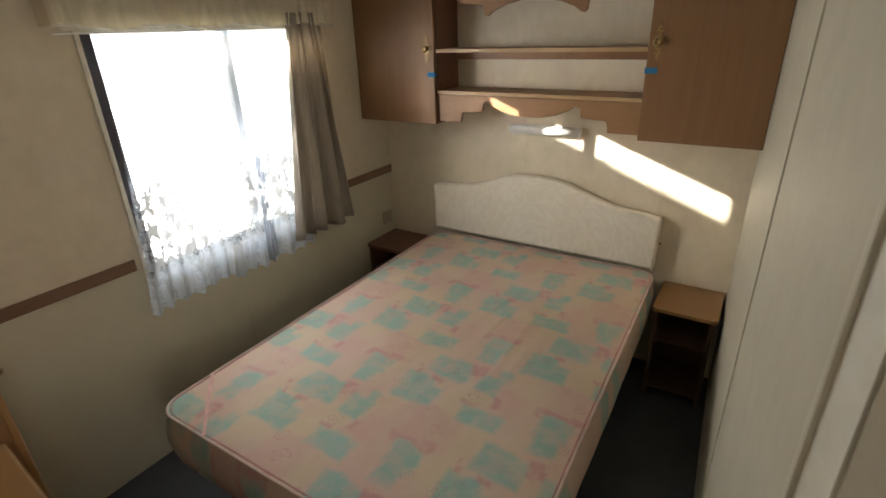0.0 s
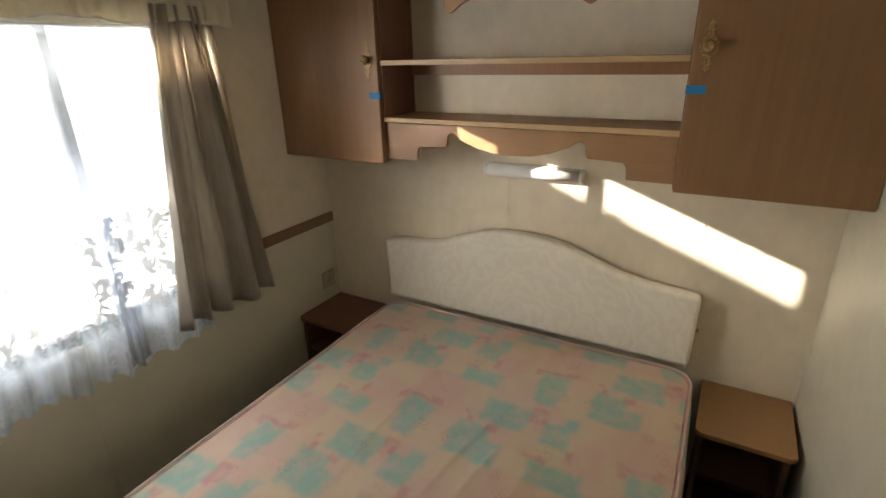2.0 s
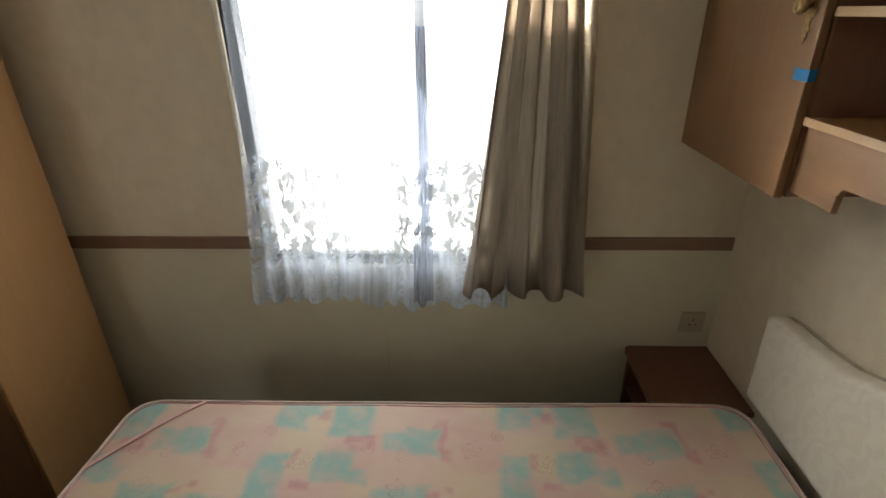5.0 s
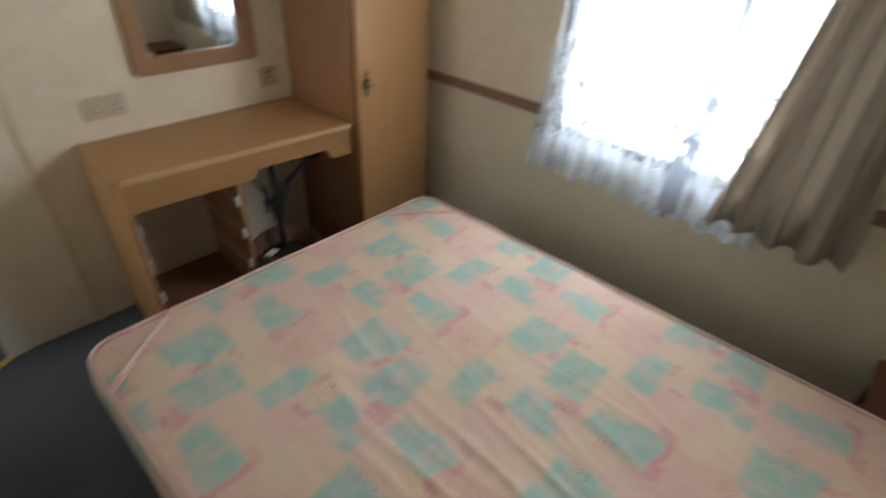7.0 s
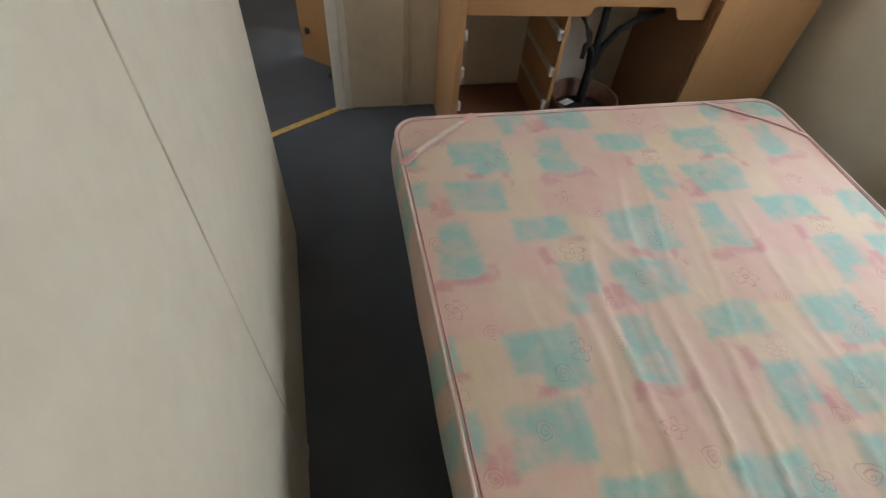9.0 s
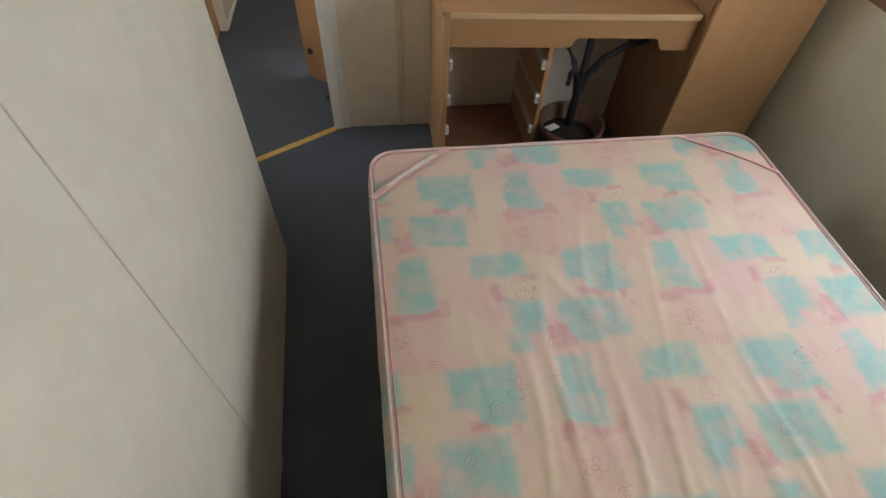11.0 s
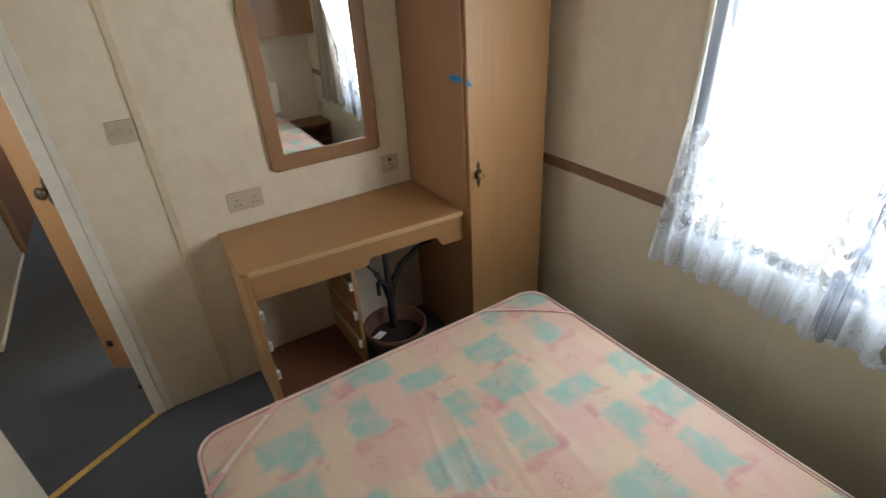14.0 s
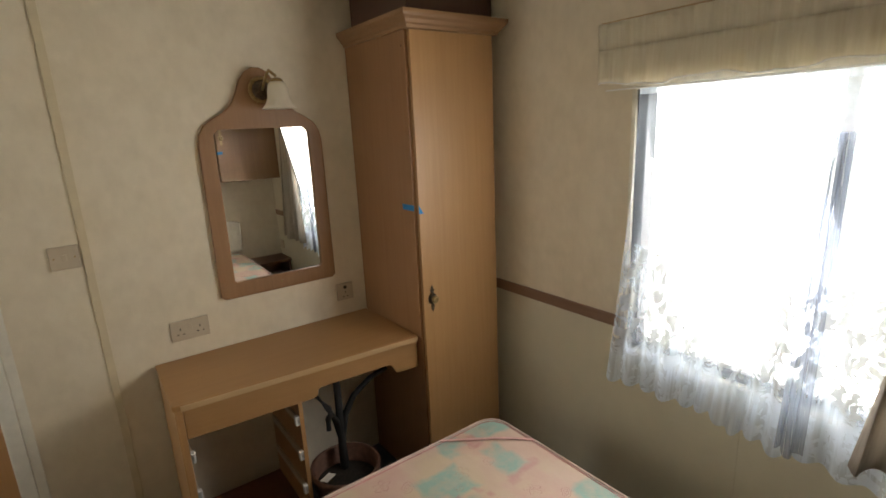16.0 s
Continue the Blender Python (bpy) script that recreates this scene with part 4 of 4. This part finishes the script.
part("diffuser", prism(tubeprof, "x", 0.890, 1.262), WHITE, lamp, "ribbed white diffuser", True)
for x in (0.878, 1.262):
    part("end_cap", prism([(1.02 * (u + 0.03) - 0.03, 1.04 * (v - 1.254) + 1.254) for u, v in tubeprof], "x", x, x + 0.010), WHITE, lamp)

# ---- bedside tables ----


def bedside(x0, x1, z, mat_top, mat_body, label):
    t = thing("bedside_table", ((x0 + x1) / 2, -0.16, 0), label, "bedside table", "bedside tables")
    top = arc(x0 + 0.025, -0.292, 0.025, 180, 270, 5) + arc(x1 - 0.025, -0.292, 0.025, 270, 360, 5) + [(x1, -0.001), (x0, -0.001)]
    part("top", prism(top, "z", z - 0.018, z, 0.002), mat_top, t)
    for x in (x0 + 0.012, x1 - 0.03):
        part("side", box(x, x + 0.016, -0.30, -0.003, 0, z - 0.018, 0.001), mat_body, t)
    part("back", box(x0 + 0.028, x1 - 0.03, -0.012, -0.003, 0.02, z - 0.018), mat_body, t)
    part("shelf", box(x0 + 0.028, x1 - 0.03, -0.29, -0.012, z * 0.62, z * 0.62 + 0.014), mat_body, t)
    part("shelf", box(x0 + 0.028, x1 - 0.03, -0.29, -0.012, 0.05, 0.064), mat_body, t)
    return t


bedside(0.003, 0.36, 0.497, BROWN, BROWN, "reddish brown bedside table beside window wall")
# Brown body darkened further: the shade inside the open table is in its colour.
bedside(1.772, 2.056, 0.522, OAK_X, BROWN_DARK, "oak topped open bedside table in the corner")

# ---- dressing table ----
DF = -2.385
desk = thing("dressing_table", (1.0, -2.6, 0), "oak veneer dressing table with its drawers missing", "dressing table")
DL = -2.432
part("top", prism([(0.505, DRESS_Y + 0.001), (1.474, DRESS_Y + 0.001), (1.476, DL - 0.012), (1.468, DL - 0.001), (1.455, DL), (0.505, DF + 0.018)], "z", 0.782, 0.802, 0.003), OAK_X, desk)


def along_front(x, back):
    """The y of a line behind the slightly slanting front edge."""
    return DF + 0.018 + (DL - DF - 0.018) * (x - 0.505) / 0.95 - back


bm = slab_wall((1.45, along_front(1.45, -0.0005)), (0.51, along_front(0.51, -0.0005)), -0.004, 0.780, 0.800)
part("edging", bm, OAK_EDGE, desk, "pale front edging")
part("side", box(1.445, 1.470, DRESS_Y + 0.001, DL - 0.008, 0, 0.782, 0.002), OAK_Z, desk)
ap = [(0.505, 0.781), (0.505, 0.652), (0.600, 0.652)] + arc(0.600, 0.676, 0.024, 270, 350, 4) + arc(0.652, 0.676, 0.024, 170, 90, 4)
ap += [(0.945, 0.700)] + arc(0.945, 0.676, 0.024, 90, 20, 4) + arc(0.992, 0.690, 0.030, 200, 270, 4) + [(1.444, 0.660), (1.444, 0.781)]
bm = prism(ap, "y", -0.028, -0.012, 0.0015, 1)
for v in bm.verts:
    v.co.y += along_front(v.co.x, 0)
part("apron", bm, OAK_X, desk)
part("divider", box(1.030, 1.047, DRESS_Y + 0.02, DF - 0.05, 0.06, 0.70, 0.001), OAK_Z, desk)
part("base_board", box(1.047, 1.445, DRESS_Y + 0.02, DF - 0.08, 0.10, 0.118, 0.001), BROWN, desk, "brown bottom board")
for k, z in enumerate((0.24, 0.40, 0.56)):
    part("drawer_runner", box(1.047, 1.058, DRESS_Y + 0.05, DF - 0.05, z, z + 0.028, 0.002), PLATE, desk, "white plastic drawer runner")
    part("drawer_runner", box(1.434, 1.445, DRESS_Y + 0.05, DF - 0.07, z, z + 0.028, 0.002), PLATE, desk, "white plastic drawer runner")
    part("runner_clip", box(1.047, 1.064, DF - 0.07, DF - 0.05, z - 0.006, z + 0.034, 0.002), WHITE, desk, "white plastic runner end")
    part("runner_clip", box(1.428, 1.445, DF - 0.09, DF - 0.07, z - 0.006, z + 0.034, 0.002), WHITE, desk, "white plastic runner end")

# pot with bare dark stems
POT = (0.872, -2.44, 0.0)
pot = thing("plant_pot", POT, "brown plant pot with bare black stems under dressing table", "plant pot")
part("pot", lathe([(0.105, 0.0), (0.115, 0.02), (0.122, 0.06), (0.119, 0.07), (0.130, 0.15), (0.127, 0.16), (0.138, 0.25), (0.148, 0.254), (0.151, 0.29), (0.144, 0.294), (0.137, 0.286), (0.133, 0.20)], POT, "z", 32), TERRA, pot, "brown ribbed pot", True)
part("soil", lathe([(0.134, 0.205), (0.08, 0.213), (0.0001, 0.218)], POT, "z", 20), SOIL, pot)
cx, cy = 0.845, -2.515
for pts, r in (([(cx, cy, 0.21), (cx + 0.002, cy, 0.32), (cx, cy, 0.42), (cx - 0.004, cy - 0.01, 0.58), (cx - 0.008, cy - 0.04, 0.77)], 0.020),
               ([(cx + 0.004, cy, 0.38), (cx + 0.022, cy + 0.005, 0.46), (cx + 0.055, cy + 0.01, 0.54), (cx + 0.105, cy + 0.01, 0.62), (cx + 0.130, cy - 0.02, 0.74)], 0.017),
               ([(cx - 0.004, cy, 0.38), (cx - 0.025, cy, 0.47), (cx - 0.070, cy + 0.01, 0.555), (cx - 0.150, cy + 0.02, 0.615), (cx - 0.240, cy + 0.01, 0.63)], 0.016),
               ([(cx + 0.040, cy + 0.01, 0.505), (cx + 0.062, cy + 0.02, 0.495), (cx + 0.068, cy + 0.03, 0.445)], 0.015)):
    part("stem", tube(pts, r, 10, False, lambda t: 1 - 0.3 * t), STEM, pot, "bare black stem", True)
tag = box(0.945, 1.000, -2.415, -2.375, 0.297, 0.2985)
bmesh.ops.rotate(tag, verts=tag.verts, cent=(0.97, -2.39, 0.297), matrix=Euler((radians(10), 0, radians(25))).to_matrix())
part("paper_tag", tag, PAPER, pot, "white paper care label")

# ---- wardrobe ----
WF = -2.343
ward = thing("wardrobe", (0.25, -2.6, 0), "tall narrow oak veneer wardrobe with moulded cornice", "wardrobe")
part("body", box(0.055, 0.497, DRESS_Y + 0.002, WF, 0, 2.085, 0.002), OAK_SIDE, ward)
wd = part("door", box(0.072, 0.492, WF + 0.001, WF + 0.019, 0.06, 2.060, 0.003), OAK_Z, ward)
part("filler", box(0.002, 0.055, DRESS_Y + 0.002, WF - 0.08, 0, 2.07, 0.001), OAK_Z, ward)
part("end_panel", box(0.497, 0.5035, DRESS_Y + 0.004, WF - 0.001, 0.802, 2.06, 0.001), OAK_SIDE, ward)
knob_set(0.448, WF + 0.019, 0.975, wd, (0, 1, 0), 1.25, BRONZE)
part("screw_cap", lathe([(0.005, 0.0), (0.005, 0.0015), (0.0001, 0.002)], (0.5035, WF - 0.025, 2.005), "x", 10), BROWN, ward)
part("key_escutcheon", box(0.480, 0.4925, WF + 0.019, WF + 0.021, 0.10, 0.14), BRASS, ward)
part("masking_tape", box(0.5036, 0.5048, WF - 0.085, WF + 0.001, 1.362, 1.386), BLUE, ward, "strip of blue masking tape")
part("masking_tape", prism([(0.470, 1.350), (0.4935, 1.350), (0.4935, 1.388)], "y", WF + 0.0192, WF + 0.0205), BLUE, ward, "folded end of blue tape")
prof = [(0.0, 2.061), (0.009, 2.064), (0.011, 2.074), (0.018, 2.080), (0.025, 2.092), (0.036, 2.102), (0.040, 2.110), (0.040, 2.124), (0.0, 2.124)]
bm = bmesh.new()
rings = []
for off, z in prof:
    x1, yf = 0.499 + off, WF + 0.018 + off
    rings.append([bm.verts.new(p) for p in ((x1, DRESS_Y + 0.001, z), (x1, yf, z), (0.053 - off, yf, z), (0.053 - off, DRESS_Y + 0.001, z))])
for a, b in zip(rings, rings[1:]):
    for i in range(4):
        k = (i + 1) % 4
        bm.faces.new((a[i], a[k], b[k], b[i]))
bm.faces.new(rings[0])
bm.faces.new(rings[-1])
part("cornice", bm, OAK_PINK, ward, "moulded beech cornice")
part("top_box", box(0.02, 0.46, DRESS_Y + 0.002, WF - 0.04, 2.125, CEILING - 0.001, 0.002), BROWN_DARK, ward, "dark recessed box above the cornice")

# ---- mirror with lamp ----
MXC = 0.925
mir = thing("wall_mirror", (MXC, DRESS_Y, 1.01), "beech framed wall mirror with arched top", "mirror")

half = [(0.245, 1.012), (0.262, 1.025), (0.260, 1.66), (0.252, 1.705), (0.232, 1.740), (0.195, 1.765), (0.150, 1.790), (0.112, 1.825), (0.088, 1.870), (0.072, 1.915), (0.045, 1.950), (0.018, 1.966)]
outer = [(MXC + u, z) for u, z in half] + [(MXC - u, z) for u, z in half[::-1]]
hx, hz0, hz1 = 0.198, 1.080, 1.722
inner = [(MXC + hx - 0.01, hz0), (MXC + hx, hz0 + 0.01), (MXC + hx, hz1 - 0.02), (MXC + hx - 0.02, hz1), (MXC - hx + 0.02, hz1), (MXC - hx, hz1 - 0.02), (MXC - hx, hz0 + 0.01), (MXC - hx + 0.01, hz0)]
bm = bmesh.new()
loops = []
for ring2 in (outer, inner):
    vs = [bm.verts.new((u, DRESS_Y + 0.022, z)) for u, z in ring2]
    loops += [bm.edges.new((a, b)) for a, b in zip(vs, vs[1:] + vs[:1])]
bmesh.ops.triangle_fill(bm, edges=loops, use_beauty=True)
r = bmesh.ops.extrude_face_region(bm, geom=bm.faces[:])
bmesh.ops.translate(bm, verts=[g for g in r["geom"] if isinstance(g, bmesh.types.BMVert)], vec=(0, -0.0215, 0))
bm.normal_update()
rim = [e for e in bm.edges if len(e.link_faces) == 2 and e.calc_face_angle(0) > 1.2 and all(v.co.y > DRESS_Y + 0.02 for v in e.verts)]
bmesh.ops.bevel(bm, geom=rim, offset=0.006, segments=3, affect="EDGES", profile=0.6)
part("frame", bm, wood("beech_frame", (0.34, 0.185, 0.082), (0.265, 0.137, 0.058), "z"), mir)
part("glass", box(MXC - hx - 0.004, MXC + hx + 0.004, DRESS_Y + 0.006, DRESS_Y + 0.010, hz0 - 0.004, hz1 + 0.004), MIRROR, mir)
part("screw", lathe([(0.005, 0.0), (0.005, 0.002), (0.0001, 0.003)], (MXC, DRESS_Y + 0.022, 1.046), "y", 10), BRASS, mir)

ml = thing("mirror_lamp", (0.92, DRESS_Y + 0.022, 1.86), "brass wall lamp with frosted bell glass shade", "wall lamp")
part("back_plate", lathe([(0.048, 0.0), (0.048, 0.004), (0.038, 0.010), (0.034, 0.016), (0.02, 0.02), (0.0001, 0.021)], (0.912, DRESS_Y + 0.022, 1.876), "y", 24), BRONZE, ml, "round dark bronze back plate", True)
part("rim", lathe([(0.044, 0.0), (0.052, 0.001), (0.055, 0.006), (0.051, 0.011), (0.045, 0.009)], (0.912, DRESS_Y + 0.022, 1.876), "y", 28), BRASS, ml, "turned brass rim", True)
part("arm", tube([(0.912, DRESS_Y + 0.04, 1.876), (0.914, DRESS_Y + 0.07, 1.895), (0.906, DRESS_Y + 0.09, 1.930), (0.900, DRESS_Y + 0.11, 1.945), (0.897, DRESS_Y + 0.13, 1.935), (0.882, DRESS_Y + 0.135, 1.92)], 0.006, 8), BRASS, ml, "", True)
part("cap", lathe([(0.010, 0.01), (0.022, 0.005), (0.027, -0.006), (0.024, -0.010)], (0.882, DRESS_Y + 0.135, 1.905), "z", 20), BRASS, ml, "", True)
shade = part("shade", lathe([(0.026, 0.0), (0.036, -0.012), (0.041, -0.035), (0.043, -0.062), (0.050, -0.085), (0.066, -0.103), (0.064, -0.104), (0.047, -0.085), (0.040, -0.062), (0.038, -0.035), (0.033, -0.014), (0.023, -0.003)],
             (0.882, DRESS_Y + 0.135, 1.900), "z", 48, lambda i, a: 0.004 * math.sin(8 * a) if 4 <= i <= 7 else 0.0), FROST, ml, "frosted fluted glass bell shade", True)
part("bulb", lathe([(0.0001, -0.085), (0.012, -0.08), (0.017, -0.062), (0.012, -0.04), (0.010, -0.005)], (0.882, DRESS_Y + 0.135, 1.900), "z", 16), WHITE, ml, "unlit bulb", True)

# ---- sockets and switches ----


def plate_thing(name, x0, x1, z0, z1, label, category, wall="south"):
    if wall == "south":
        t = thing(name, ((x0 + x1) / 2, DRESS_Y, z0), label, category)
        part("plate", box(x0, x1, DRESS_Y + 0.0005, DRESS_Y + 0.010, z0, z1, 0.003), PLATE, t)
    else:
        t = thing(name, (0, (x0 + x1) / 2, z0), label, category)
        part("plate", box(0.0005, 0.010, x0, x1, z0, z1, 0.003), PLATE, t)
    return t


FACE = DRESS_Y + 0.010


def pins(t, x, z):
    for dx, dz, w, h in ((0, 0.012, 0.004, 0.009), (-0.011, -0.010, 0.008, 0.004), (0.011, -0.010, 0.008, 0.004)):
        part("pin_hole", box(x + dx - w / 2, x + dx + w / 2, FACE, FACE + 0.0008, z + dz - h / 2, z + dz + h / 2), DARK, t)


s = plate_thing("power_socket", 1.250, 1.397, 0.880, 0.966, "ivory double power socket above dressing table", "socket")
pins(s, 1.286, 0.917)
pins(s, 1.361, 0.917)
part("rocker", box(1.317, 1.331, FACE, FACE + 0.004, 0.925, 0.948, 0.001), PLATE, s)
s = plate_thing("power_socket", 0.573, 0.659, 0.877, 0.963, "ivory aerial and shaver socket above dressing table", "socket")
part("aerial_hole", lathe([(0.009, 0.0), (0.009, 0.0012), (0.0001, 0.0014)], (0.616, FACE, 0.942), "y", 14), DARK, s, "black round aerial hole")
pins(s, 0.616, 0.905)
s = plate_thing("light_switch", 1.636, 1.728, 1.255, 1.341, "ivory wall light switch", "switch")
part("rocker", box(1.676, 1.690, FACE, FACE + 0.004, 1.286, 1.310, 0.001), PLATE, s)
for x in (1.651, 1.713):
    part("screw", lathe([(0.003, 0.0), (0.003, 0.0012), (0.0001, 0.0014)], (x, FACE, 1.298), "y", 8), BRASS, s)
s = plate_thing("power_socket", -0.122, -0.036, 0.565, 0.651, "ivory single power socket on window wall", "socket", "west")
for dy, dz, w, h in ((0, 0.014, 0.004, 0.009), (-0.011, -0.008, 0.008, 0.004), (0.011, -0.008, 0.008, 0.004)):
    part("pin_hole", box(0.010, 0.0108, -0.079 + dy - w / 2, -0.079 + dy + w / 2, 0.608 + dz - h / 2, 0.608 + dz + h / 2), DARK, s)
